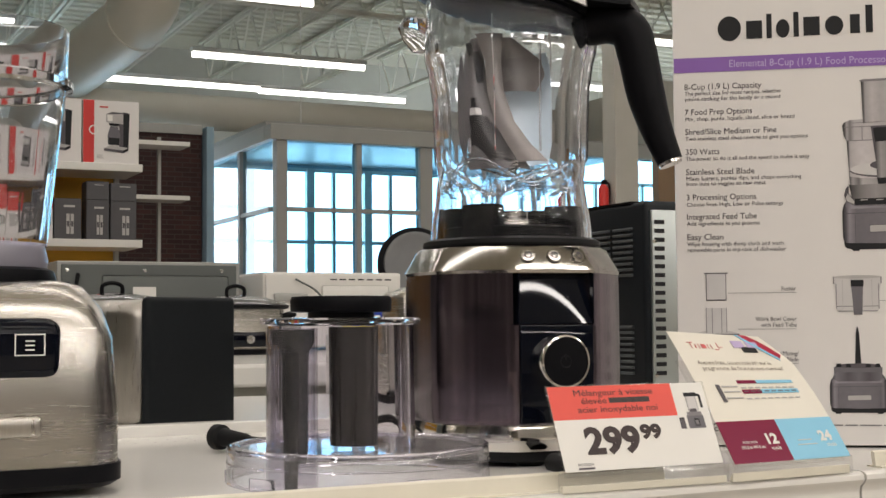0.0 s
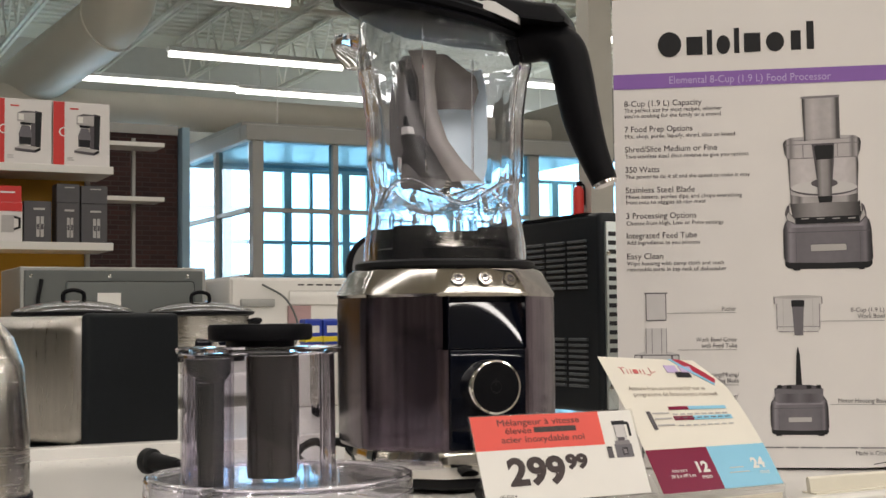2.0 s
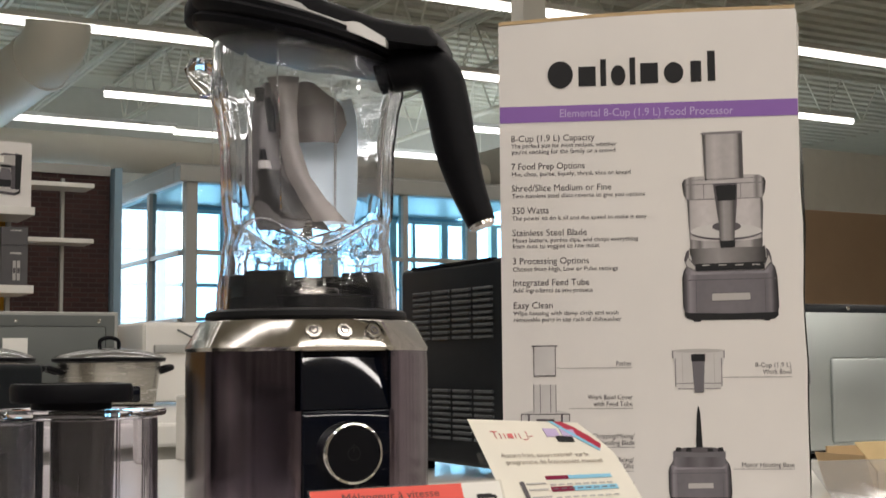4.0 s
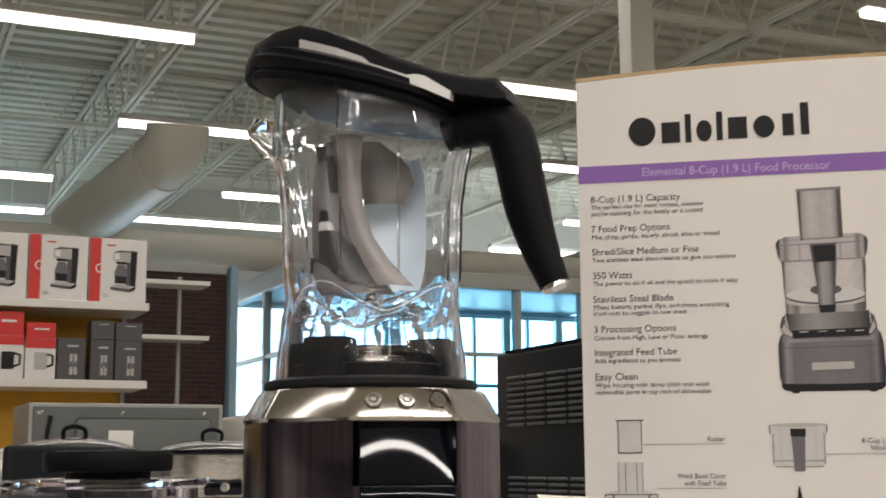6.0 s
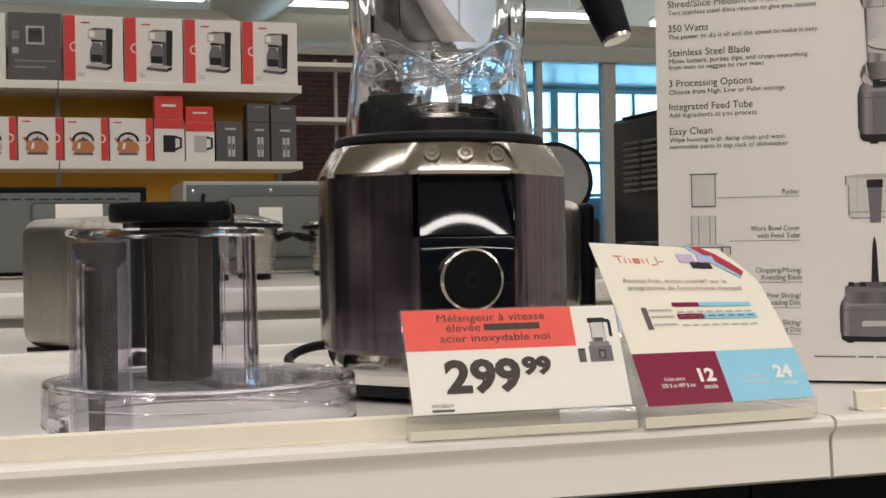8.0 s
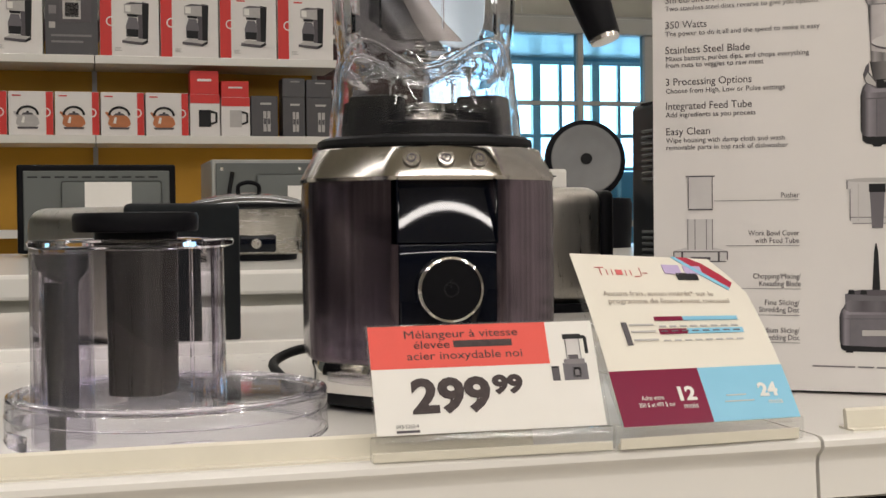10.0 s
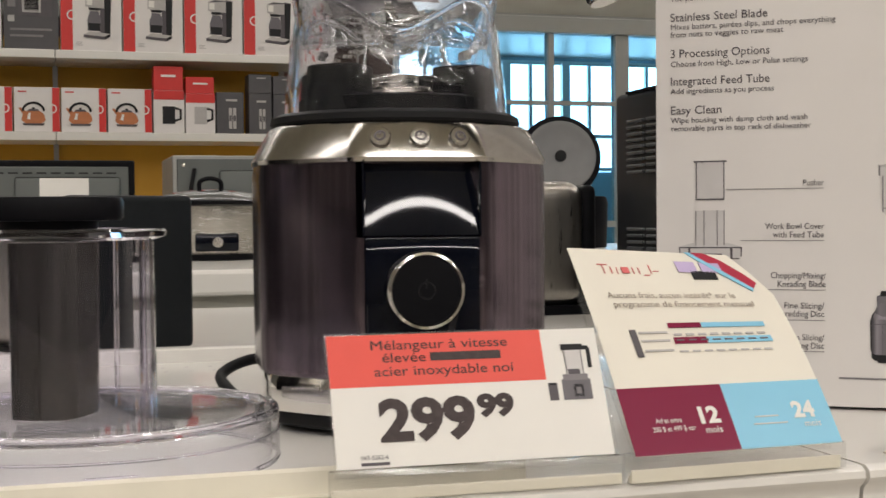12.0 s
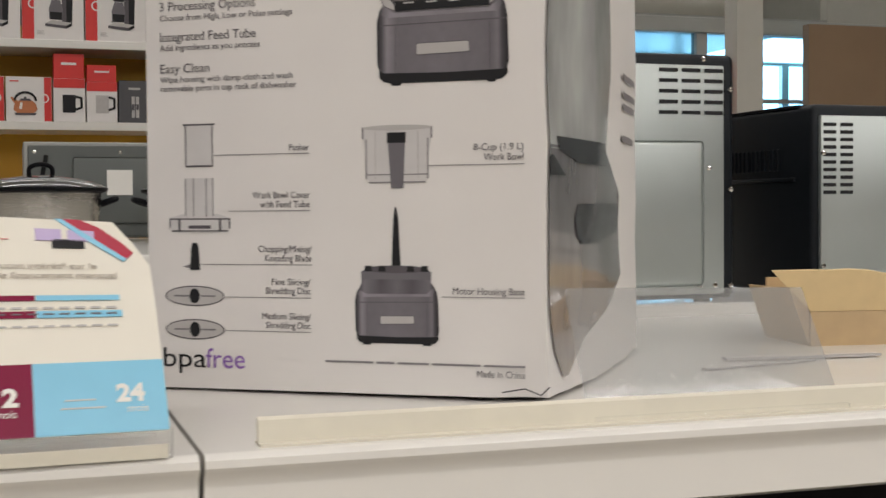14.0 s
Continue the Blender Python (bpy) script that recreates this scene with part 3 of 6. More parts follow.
def ramp_ink(name, x0, x1, tones, tint=(1.0, 0.93, 1.03)):
    """Halftone print whose grey runs across the picture: tones are (share of the width, grey)."""
    m = bpy.data.materials.new(name)
    m.use_nodes = True
    t = m.node_tree
    b = t.nodes["Principled BSDF"]
    b.inputs["Roughness"].default_value, b.inputs["Specular IOR Level"].default_value = 0.42, 0.25
    tc, sp, mr, cr = (t.nodes.new("ShaderNode" + n) for n in ("TexCoord", "SeparateXYZ", "MapRange", "ValToRGB"))
    t.links.new(tc.outputs["Object"], sp.inputs[0])
    t.links.new(sp.outputs["X"], mr.inputs[0])
    mr.inputs[1].default_value, mr.inputs[2].default_value = x0, x1
    t.links.new(mr.outputs[0], cr.inputs[0])
    while len(cr.color_ramp.elements) < len(tones):
        cr.color_ramp.elements.new(0.5)
    for e, (f, g) in zip(cr.color_ramp.elements, tones):
        e.position = f
    for e, (f, g) in zip(cr.color_ramp.elements, tones):
        e.color = (g * tint[0], g * tint[1], g * tint[2], 1)
    ns = t.nodes.new("ShaderNodeTexNoise")
    ns.inputs["Scale"].default_value = 160
    t.links.new(tc.outputs["Object"], ns.inputs["Vector"])
    nr = t.nodes.new("ShaderNodeMapRange")
    nr.inputs[3].default_value, nr.inputs[4].default_value = 0.88, 1.12
    t.links.new(ns.outputs["Fac"], nr.inputs[0])
    sc = t.nodes.new("ShaderNodeVectorMath")
    sc.operation = "SCALE"
    t.links.new(cr.outputs[0], sc.inputs[0])
    t.links.new(nr.outputs[0], sc.inputs["Scale"])
    t.links.new(sc.outputs[0], b.inputs["Base Color"])
    return m


BODY_TONES = ((0, 0.025), (0.035, 0.09), (0.075, 0.27), (0.13, 0.20), (0.16, 0.165), (0.45, 0.185), (0.80, 0.165), (0.88, 0.15), (0.92, 0.20), (0.955, 0.07), (1.0, 0.02))


def picture(cx, z0, sx, sz):
    """Gives a drawer for shapes on a 485 wide, 1010 high sheet round the middle line of a picture."""
    def draw(name, pts, material, y, label=""):
        return print_poly("picture_" + name, [(cx + (px - 392) * sx, z0 + (1010 - py) * sz) for px, py in pts], material, y, label)
    return draw


def housing(cx, z0, w, h, big):
    """Printed picture of a motor housing: dark foot, shaded grey body, face lines, name plate."""
    sx, sz = w / 485, h / 275
    d = picture(cx, z0, sx, sz)
    body_ink = ramp_ink("housing_print", cx - w / 2, cx + w / 2, BODY_TONES)
    d("foot", ((155, 960), (630, 955), (632, 982), (612, 1000), (590, 1003), (586, 1010), (560, 1010), (556, 1004), (240, 1004), (236, 1012), (204, 1012), (198, 1003), (172, 998), (157, 985)), INK, 0.0008)
    d("body", ((148, 790), (158, 752), (172, 735), (222, 757), (563, 755), (606, 722), (622, 745), (631, 790), (636, 940), (630, 962), (615, 968), (400, 972), (180, 968), (158, 962), (149, 940)), body_ink, 0.0011)
    for pts in (((160, 802), (625, 796), (625, 800), (160, 806)), ((217, 808), (220, 808), (220, 966), (217, 966)), ((566, 806), (569, 806), (569, 966), (566, 966))):
        d("crease", pts, GREY_INK, 0.0015)
    d("gleam", ((172, 742), (218, 762), (565, 760), (604, 732), (612, 748), (600, 772), (180, 778), (164, 765)), ramp_ink("gleam_print", cx - w / 2, cx + w / 2, ((0, 0.06), (0.10, 0.30), (0.4, 0.25), (0.6, 0.23), (0.88, 0.28), (1, 0.05))), 0.0014)
    d("plate", ((297, 872), (303, 868), (487, 866), (493, 870), (495, 902), (489, 907), (302, 911), (296, 906)), GREY_INK, 0.0016)
    d("plate_face", ((299, 874), (304, 871), (486, 869), (491, 872), (493, 900), (488, 904), (303, 908), (298, 904)), PALE_INK, 0.0020)


# large picture: feed tube, cover, bowl, collar, housing
d = picture(0.1903, 0.1805, 0.0001608, 0.0001657)


def across(px0, px1, name, tones, tint=(1.0, 0.94, 0.95)):
    return ramp_ink(name, 0.1903 + (px0 - 392) * 0.0001608, 0.1903 + (px1 - 392) * 0.0001608, tones, tint)


d("tube", ((268, 62), (472, 58), (473, 290), (276, 300)), across(268, 473, "tube_print", ((0, 0.05), (0.06, 0.12), (0.10, 0.36), (0.3, 0.50), (0.5, 0.42), (0.75, 0.46), (0.86, 0.30), (0.92, 0.08), (1, 0.10))), 0.0016)
d("tube_rim", ((258, 60), (275, 54), (470, 50), (478, 56), (470, 63), (268, 67)), MID_INK, 0.0020)
d("cover", ((158, 312), (170, 292), (200, 281), (275, 277), (470, 272), (555, 276), (580, 292), (586, 312), (580, 362), (566, 395), (180, 398), (166, 370)), across(158, 586, "cover_print", ((0, 0.03), (0.035, 0.10), (0.06, 0.40), (0.10, 0.20), (0.16, 0.46), (0.30, 0.50), (0.6, 0.48), (0.84, 0.48), (0.89, 0.20), (0.94, 0.42), (0.97, 0.07), (1, 0.03))), 0.0012)
for pts in (((170, 318), (575, 312), (575, 317), (170, 323)), ((180, 394), (568, 390), (568, 395), (180, 399)), ((266, 322), (270, 322), (270, 392), (266, 392)), ((455, 318), (459, 318), (459, 390), (455, 390)), ((190, 296), (560, 288), (560, 291), (190, 299))):
    d("cover_line", pts, MID_INK, 0.0016)
d("bowl", ((182, 397), (567, 393), (570, 430), (563, 560), (560, 640), (194, 645), (190, 560), (184, 440)), across(182, 570, "bowl_print", ((0, 0.05), (0.02, 0.10), (0.045, 0.45), (0.2, 0.58), (0.5, 0.54), (0.8, 0.58), (0.95, 0.46), (0.975, 0.10), (1, 0.05))), 0.0009)
d("disc", tuple((px, py) for px, py in oval(378, 560, 182, 40)), LIGHT_INK, 0.0013)
d("disc_edge", tuple((378 + 184 * math.cos(a), 562 + 42 * math.sin(a)) for a in [math.pi * k / 14 for k in range(15)]) + tuple((378 + 184 * math.cos(a), 556 + 38 * math.sin(a)) for a in [math.pi * (14 - k) / 14 for k in range(15)]), GREY_INK, 0.0016)
d("bowl_foot", ((192, 596), (250, 606), (378, 610), (510, 604), (563, 594), (560, 642), (195, 646)), across(192, 563, "bowl_foot_print", ((0, 0.08), (0.05, 0.34), (0.14, 0.16), (0.2, 0.44), (0.5, 0.34), (0.82, 0.42), (0.88, 0.18), (1, 0.08))), 0.0014)
d("hub", oval(381, 535, 73, 25), GREY_INK, 0.0017)
d("handle_shade", ((316, 318), (440, 314), (436, 420), (424, 545), (345, 550), (330, 430)), GREY_INK, 0.0019)
d("handle", ((338, 402), (424, 400), (421, 612), (344, 614)), across(338, 424, "handle_print", ((0, 0.06), (0.12, 0.16), (0.35, 0.34), (0.7, 0.27), (0.9, 0.12), (1, 0.05))), 0.0023)
d("handle_top", ((328, 332), (345, 326), (430, 325), (436, 335), (430, 402), (338, 406)), INK, 0.0024)
d("handle_foot", ((344, 608), (423, 606), (420, 640), (350, 642)), INK, 0.0025)
d("collar", ((188, 640), (200, 645), (378, 640), (560, 640), (572, 632), (578, 725), (205, 730)), across(188, 578, "collar_print", ((0, 0.03), (0.06, 0.10), (0.2, 0.22), (0.38, 0.32), (0.6, 0.22), (0.85, 0.12), (1, 0.03))), 0.0017)
d("collar_base", ((216, 722), (565, 715), (566, 752), (220, 757)), INK, 0.0021)
for k in range(4):
    d("slot", ((250 + k * 85, 727), (290 + k * 85, 726), (290 + k * 85, 731), (250 + k * 85, 732)), PALE_INK, 0.0024)
d("latch", ((160, 700), (172, 660), (186, 648), (186, 690), (222, 740), (222, 757), (172, 737)), GREY_INK, 0.0018)
d("latch", ((604, 695), (594, 660), (577, 645), (580, 690), (564, 735), (564, 755), (606, 722)), GREY_INK, 0.0018)
d("latch_gleam", ((168, 715), (180, 690), (216, 738), (214, 752), (176, 735)), PALE_INK, 0.0022)
d("latch_gleam", ((600, 715), (590, 682), (570, 735), (570, 748)), PALE_INK, 0.0022)
housing(0.1903, 0.1805, 0.078, 0.0456, True)
# exploded drawings
print_poly("picture_pusher", [(0.0265, 0.1365), (0.0445, 0.1365), (0.0450, 0.1612), (0.0260, 0.1612)], LIGHT_INK)
for x0, x1, z0, z1 in ((0.0262, 0.0269, 0.137, 0.161), (0.0442, 0.0449, 0.137, 0.161), (0.0248, 0.0464, 0.1608, 0.1618), (0.0262, 0.0448, 0.1358, 0.1368)):
    plate(carton, "picture_outline", x0, x1, z0, z1, GREY_INK, 0.0013)
print_poly("picture_feed_tube", [(0.0260, 0.106), (0.0445, 0.106), (0.0450, 0.129), (0.0258, 0.129)], LIGHT_INK)
for x in (0.0258, 0.0312, 0.0398, 0.0443):
    plate(carton, "picture_outline", x, x + 0.0006, 0.106, 0.129, MID_INK, 0.0013)
print_poly("picture_bowl_cover", [(0.0150, 0.1050), (0.0240, 0.1075), (0.0470, 0.1075), (0.0560, 0.1050), (0.0550, 0.0985), (0.0480, 0.0960), (0.0230, 0.0960), (0.0160, 0.0985)], LIGHT_INK, 0.0011)
for x0, x1, z0, z1 in ((0.0150, 0.0560, 0.1040, 0.1048), (0.0165, 0.0545, 0.0968, 0.0976), (0.028, 0.043, 0.0985, 0.1005), (0.0150, 0.0158, 0.0985, 0.1045), (0.0552, 0.0560, 0.0985, 0.1045), (0.021, 0.0225, 0.0970, 0.1045), (0.0485, 0.0500, 0.0970, 0.1045)):
    plate(carton, "picture_outline", x0, x1, z0, z1, GREY_INK, 0.0015)
print_poly("picture_blade", [(0.0285, 0.0735), (0.0355, 0.0735), (0.0345, 0.0870), (0.0335, 0.0900), (0.0305, 0.0900), (0.0295, 0.0870)], INK)
print_poly("picture_blade_edge", [(0.0235, 0.0755), (0.0290, 0.0770), (0.0290, 0.0745)], MID_INK)
for cz in (0.0578, 0.0375):
    print_poly("picture_disc_rim", oval(0.0315, cz, 0.0200, 0.0062), GREY_INK, 0.0008)
    print_poly("picture_disc", oval(0.0315, cz, 0.0192, 0.0055), PALE_INK, 0.0010)
    print_poly("picture_hub", oval(0.0315, cz, 0.0035, 0.0046, 16), INK, 0.0013)
    for dx in (-0.009, 0.009):
        print_poly("picture_slot", [(0.0315 + dx - 0.005, cz - 0.0005), (0.0315 + dx + 0.005, cz - 0.0005), (0.0315 + dx + 0.005, cz + 0.0005), (0.0315 + dx - 0.005, cz + 0.0005)], MID_INK, 0.0013)
print_poly("picture_work_bowl", [(0.1415, 0.1565), (0.1840, 0.1560), (0.1835, 0.150), (0.1815, 0.140), (0.1815, 0.1265), (0.1790, 0.1245), (0.1460, 0.1250), (0.1435, 0.127), (0.1440, 0.141), (0.1420, 0.151)], LIGHT_INK, 0.0008)
for x0, x1, z0, z1 in ((0.1412, 0.1422, 0.150, 0.1568), (0.1832, 0.1842, 0.150, 0.1565), (0.1434, 0.1442, 0.127, 0.150), (0.1810, 0.1818, 0.127, 0.150), (0.1412, 0.1842, 0.1556, 0.1566), (0.1440, 0.1815, 0.1290, 0.1297), (0.1455, 0.1800, 0.1246, 0.1253)):
    plate(carton, "picture_outline", x0, x1, z0, z1, MID_INK, 0.0011)
print_poly("picture_bowl_handle", [(0.1570, 0.1535), (0.1680, 0.1535), (0.1665, 0.1215), (0.1590, 0.1215)], STEEL_INK, 0.0014)
print_poly("picture_bowl_rim", oval(0.1627, 0.1562, 0.0214, 0.0016), PALE_INK, 0.0012)
for bx in (0.1492, 0.1752):
    plate(carton, "picture_bowl_rib", bx, bx + 0.0005, 0.1270, 0.1540, PALE_INK, 0.0011)
plate(carton, "picture_handle_top", 0.1568, 0.1682, 0.1475, 0.1535, INK, 0.0018)
print_poly("picture_spindle", [(0.1590, 0.0765), (0.1645, 0.0765), (0.1632, 0.104), (0.1620, 0.1105), (0.1612, 0.1105), (0.1602, 0.104)], INK, 0.0012)
print_poly("picture_base_dish", [(0.1405, 0.0625), (0.1825, 0.0625), (0.1830, 0.0735), (0.1740, 0.0765), (0.1490, 0.0765), (0.1400, 0.0735)], STEEL_INK, 0.0010)
print_poly("picture_shoulder", [(0.1380, 0.0600), (0.1395, 0.0655), (0.1425, 0.0690), (0.1812, 0.0690), (0.1842, 0.0655), (0.1857, 0.0600)], ramp_ink("shoulder_print", 0.1380, 0.1857, ((0, 0.03), (0.08, 0.20), (0.3, 0.10), (0.5, 0.16), (0.7, 0.10), (0.92, 0.18), (1, 0.03))), 0.0012)
for lx in (0.1445, 0.1530, 0.1705, 0.1790):
    print_poly("picture_lug", [(lx - 0.0024, 0.0735), (lx + 0.0024, 0.0735), (lx + 0.0018, 0.0768), (lx - 0.0018, 0.0768)], INK, 0.0014)
print_poly("picture_dish_rim", oval(0.1616, 0.0748, 0.0195, 0.0022), GREY_INK, 0.0013)
housing(0.1618, 0.0312, 0.051, 0.0325, False)
for dx in (-0.0185, 0.0185):
    plate(carton, "picture_foot", 0.1618 + dx - 0.0025, 0.1618 + dx + 0.0025, 0.0310, 0.0330, INK, 0.0011)
# side print: tall grey photograph of the machine and small lines of writing


def side_print(name, outline, material, lift, label=""):
    """A printed patch on the bulging side: rows of (z, y0, y1) from the bottom up."""
    rows = []
    for z, y0, y1 in outline:
        rows.append([(BX + side_bulge(y0 + (y1 - y0) * k / 6, z) + lift, y0 + (y1 - y0) * k / 6, z) for k in range(7)])
    fine = []
    for a, b in zip(rows, rows[1:]):
        for q in range(3):
            r = []
            for (ax, ay, az), (bx, by, bz) in zip(a, b):
                y, z = ay + (by - ay) * q / 3, az + (bz - az) * q / 3
                r.append((BX + side_bulge(y, z) + lift, y, z))
            fine.append(r)
    fine.append(rows[-1])
    return part(name, loft(fine, False, False, closed=False), material, carton, label)


SILVER_PRINT = mat("glossy_silver_print", (0.30, 0.285, 0.29), 0.16, 0.3, vary=0.7, grain=22, stretch=(1, 1, 0.35), coat=0.5)
PALE_PRINT = mat("glossy_pale_print", (0.46, 0.46, 0.45), 0.14, 0.2, vary=0.7, grain=26, stretch=(1, 1, 0.35), coat=0.5)
DARK_PRINT = mat("glossy_dark_print", (0.045, 0.045, 0.05), 0.16, 0.0, vary=0.2, grain=20, coat=0.4)
side_print("side_picture", ((0.012, 0.030, 0.040), (0.03, 0.012, 0.075), (0.05, 0.004, 0.150), (0.065, 0.002, 0.172), (0.118, 0.002, 0.166), (0.130, 0.002, 0.140), (0.145, 0.002, 0.118)), SILVER_PRINT, 0.0012, "glossy photograph of the machine")
side_print("side_picture", ((0.143, 0.002, 0.118), (0.22, 0.002, 0.128), (0.30, 0.002, 0.120), (0.34, 0.004, 0.10)), PALE_PRINT, 0.0012, "glossy photograph of the clear bowl")
side_print("side_picture", ((0.088, 0.060, 0.100), (0.094, 0.050, 0.158), (0.104, 0.048, 0.160), (0.112, 0.055, 0.156)), DARK_PRINT, 0.0020)
side_print("side_picture", ((0.136, 0.055, 0.118), (0.142, 0.018, 0.118), (0.150, 0.012, 0.110)), DARK_PRINT, 0.0020)
side_print("side_picture", ((0.128, 0.002, 0.030), (0.134, 0.001, 0.016), (0.139, 0.001, 0.006)), DARK_PRINT, 0.0020)
GREEN_PRINT = mat("glossy_green_print", (0.10, 0.17, 0.05), 0.16, vary=0.8, grain=40, coat=0.4)
side_print("side_picture", ((0.240, 0.030, 0.060), (0.262, 0.022, 0.085), (0.300, 0.020, 0.080), (0.318, 0.030, 0.070)), GREEN_PRINT, 0.0018, "printed green leaves in the bowl")
for z in (0.196, 0.184, 0.176, 0.154):
    side_print("small_print", ((z, 0.172, 0.245), (z + 0.0045, 0.172, 0.245)), MID_INK, 0.0012)
# torn lower corner
part("tear", tube([(0.225, -0.0014, 0.0060), (0.238, -0.0012, 0.0085), (0.247, 0.000, 0.0050), (0.2515, 0.002, 0.0095)], 0.0004, 6), INK, carton, "dark torn edge")
# ---- blender on the counter ----
BC = (-0.143, -0.113)
TURN = radians(-59)
bl = thing("blender", "tall countertop blender, plum steel base with clear jar and black lid", "blender", pose(BC[0], BC[1], 0))


def body_ring(r, z, soft=0.68):
    return ring(r, z, 96, flats=8, turn=TURN, soft=soft)


def niche_ring(r, z):
    """Body section with the front pushed in behind the display."""
    back = Matrix.Rotation(TURN + radians(90), 4, "Z")
    pts = []
    for p in body_ring(r, z):
        q = back.inverted() @ Vector(p)
        if q.y < 0 and abs(q.x) < 0.0335:
            q.y = max(q.y, -0.072)
        pts.append(back @ q)
    return pts


part("motor_body", loft([body_ring(0.0862, 0.0350), body_ring(0.0880, 0.0385), body_ring(0.0886, 0.08), body_ring(0.0886, 0.1150), niche_ring(0.0886, 0.1152), niche_ring(0.0886, 0.150), niche_ring(0.0880, 0.1575)]), DARK_STEEL, bl, "plum-black brushed steel motor housing")
collar = part("collar", loft([body_ring(0.0885, 0.1575), body_ring(0.0892, 0.1600), body_ring(0.0880, 0.1625), body_ring(0.0790, 0.1790), body_ring(0.0765, 0.1812, 0.4)]), POLISH, bl, "bright brushed steel collar")
part("gasket", loft([ring(0.0755, 0.1805, 64), ring(0.0775, 0.1830, 64), ring(0.0770, 0.1865, 64), ring(0.0735, 0.1885, 64)]), RUBBER, bl, "black rubber seat")
part("foot_ring", loft([body_ring(0.0785, 0.0115), body_ring(0.0815, 0.0130), body_ring(0.0832, 0.0170), body_ring(0.0838, 0.0230), body_ring(0.0834, 0.0300), body_ring(0.0822, 0.0345), body_ring(0.0850, 0.0352)]), CHROME, bl, "polished chrome foot ring")
part("base_plate", loft([body_ring(0.0770, 0.0040), body_ring(0.0785, 0.0055), body_ring(0.0785, 0.0115)]), RUBBER, bl)
for a in (20, 110, 200, 290):
    part("foot", lathe([(0.010, 0.0), (0.012, 0.001), (0.012, 0.0045)], 16), RUBBER, bl, m=pose(0.06 * math.cos(radians(a)), 0.06 * math.sin(radians(a)), 0))
PM = Matrix.Rotation(TURN + radians(90), 4, "Z")   # front panel: -y looks out of the front
panel = part("front_panel", cube(-0.0328, 0.0328, -0.0900, -0.070, 0.036, 0.1155, 0.0015), GLOSS, bl, "glossy black control panel", PM)


def lean_in(f):
    """How far the display has sunk in at a share of its height, its lean growing upwards."""
    return 0.0405 * (f * math.tan(radians(15.85)) + 0.5 * f * f * (math.tan(radians(16.5)) - math.tan(radians(15.85))))


dish = loft([[(-0.0328 + 0.0656 * i / 16, -0.0912 + lean_in(j / 16) + 0.0034 * (i / 8 - 1) ** 2, 0.1160 + 0.0405 * j / 16) for i in range(17)] for j in range(17)], False, False, closed=False)
bmesh.ops.solidify(dish, geom=dish.faces, thickness=-0.0006)
part("display", dish, GLOSS, panel, "scooped black glass display")
for s in (-1, 1):
    part("display_edge", cube(s * 0.0334 - 0.0005, s * 0.0334 + 0.0005, -0.0892, -0.068, 0.1158, 0.1572), GLOSS, panel)
DIAL_PRINT = mat("faint_dial_print", (0.013, 0.013, 0.014), 0.5, vary=0.05, spec=0.1)
KM = PM @ pose(-0.0015, -0.0899, 0.086, 90)
dial = part("dial", lathe([(0.0195, 0.0), (0.0195, 0.016), (0.0188, 0.0175), (0.0, 0.0178)], 48), BLACK, bl, "black control dial", KM)
part("dial_ring", lathe([(0.0205, 0.0), (0.0216, 0.004), (0.0218, 0.0165), (0.0212, 0.0178), (0.0196, 0.0182), (0.0192, 0.0174), (0.0194, 0.0)], 48, False, False), CHROME, dial, "chrome ring")
part("dial_mark", lathe([(0.0040, 0.0176), (0.0042, 0.01805), (0.0049, 0.01805), (0.0051, 0.0176)], 28, False, False), DIAL_PRINT, dial, "faint printed ring")
part("dial_mark", cube(-0.0005, 0.0005, 0.0010, 0.0062, 0.0176, 0.0181), DIAL_PRINT, dial)
for i in (-1, 0, 1):
    a = TURN + i * 0.265
    r = 0.0838 / max(math.cos(i * 0.20), 0.9)
    b = part("button", lathe([(0.0060, -0.002), (0.0060, 0.0018), (0.0054, 0.0026), (0.0, 0.0027)], 28), POLISH, collar, "round steel button",
             pose(r * math.cos(a), r * math.sin(a), 0.1708) @ Matrix.Rotation(a, 4, "Z") @ Matrix.Rotation(radians(90 - 28.6), 4, "Y"))
    part("button_rim", lathe([(0.0062, -0.001), (0.0076, 0.0004), (0.0074, 0.0016), (0.0060, 0.0016)], 28, False, False), INK, collar, m=b.matrix_local.copy())
    part("button_icon", lathe([(0.0022, 0.0026), (0.0023, 0.0030), (0.0032, 0.0030), (0.0033, 0.0026)], 20, False, False), GREY_INK, b)
    part("button_icon", cube(-0.0030, -0.0002, -0.0004, 0.0004, 0.0026, 0.0030), GREY_INK, b)

# jar: clear ribbed walls with a wavy waist, thick foot, black lugs behind
JT = TURN + radians(45)


WAVE = radians(-111)


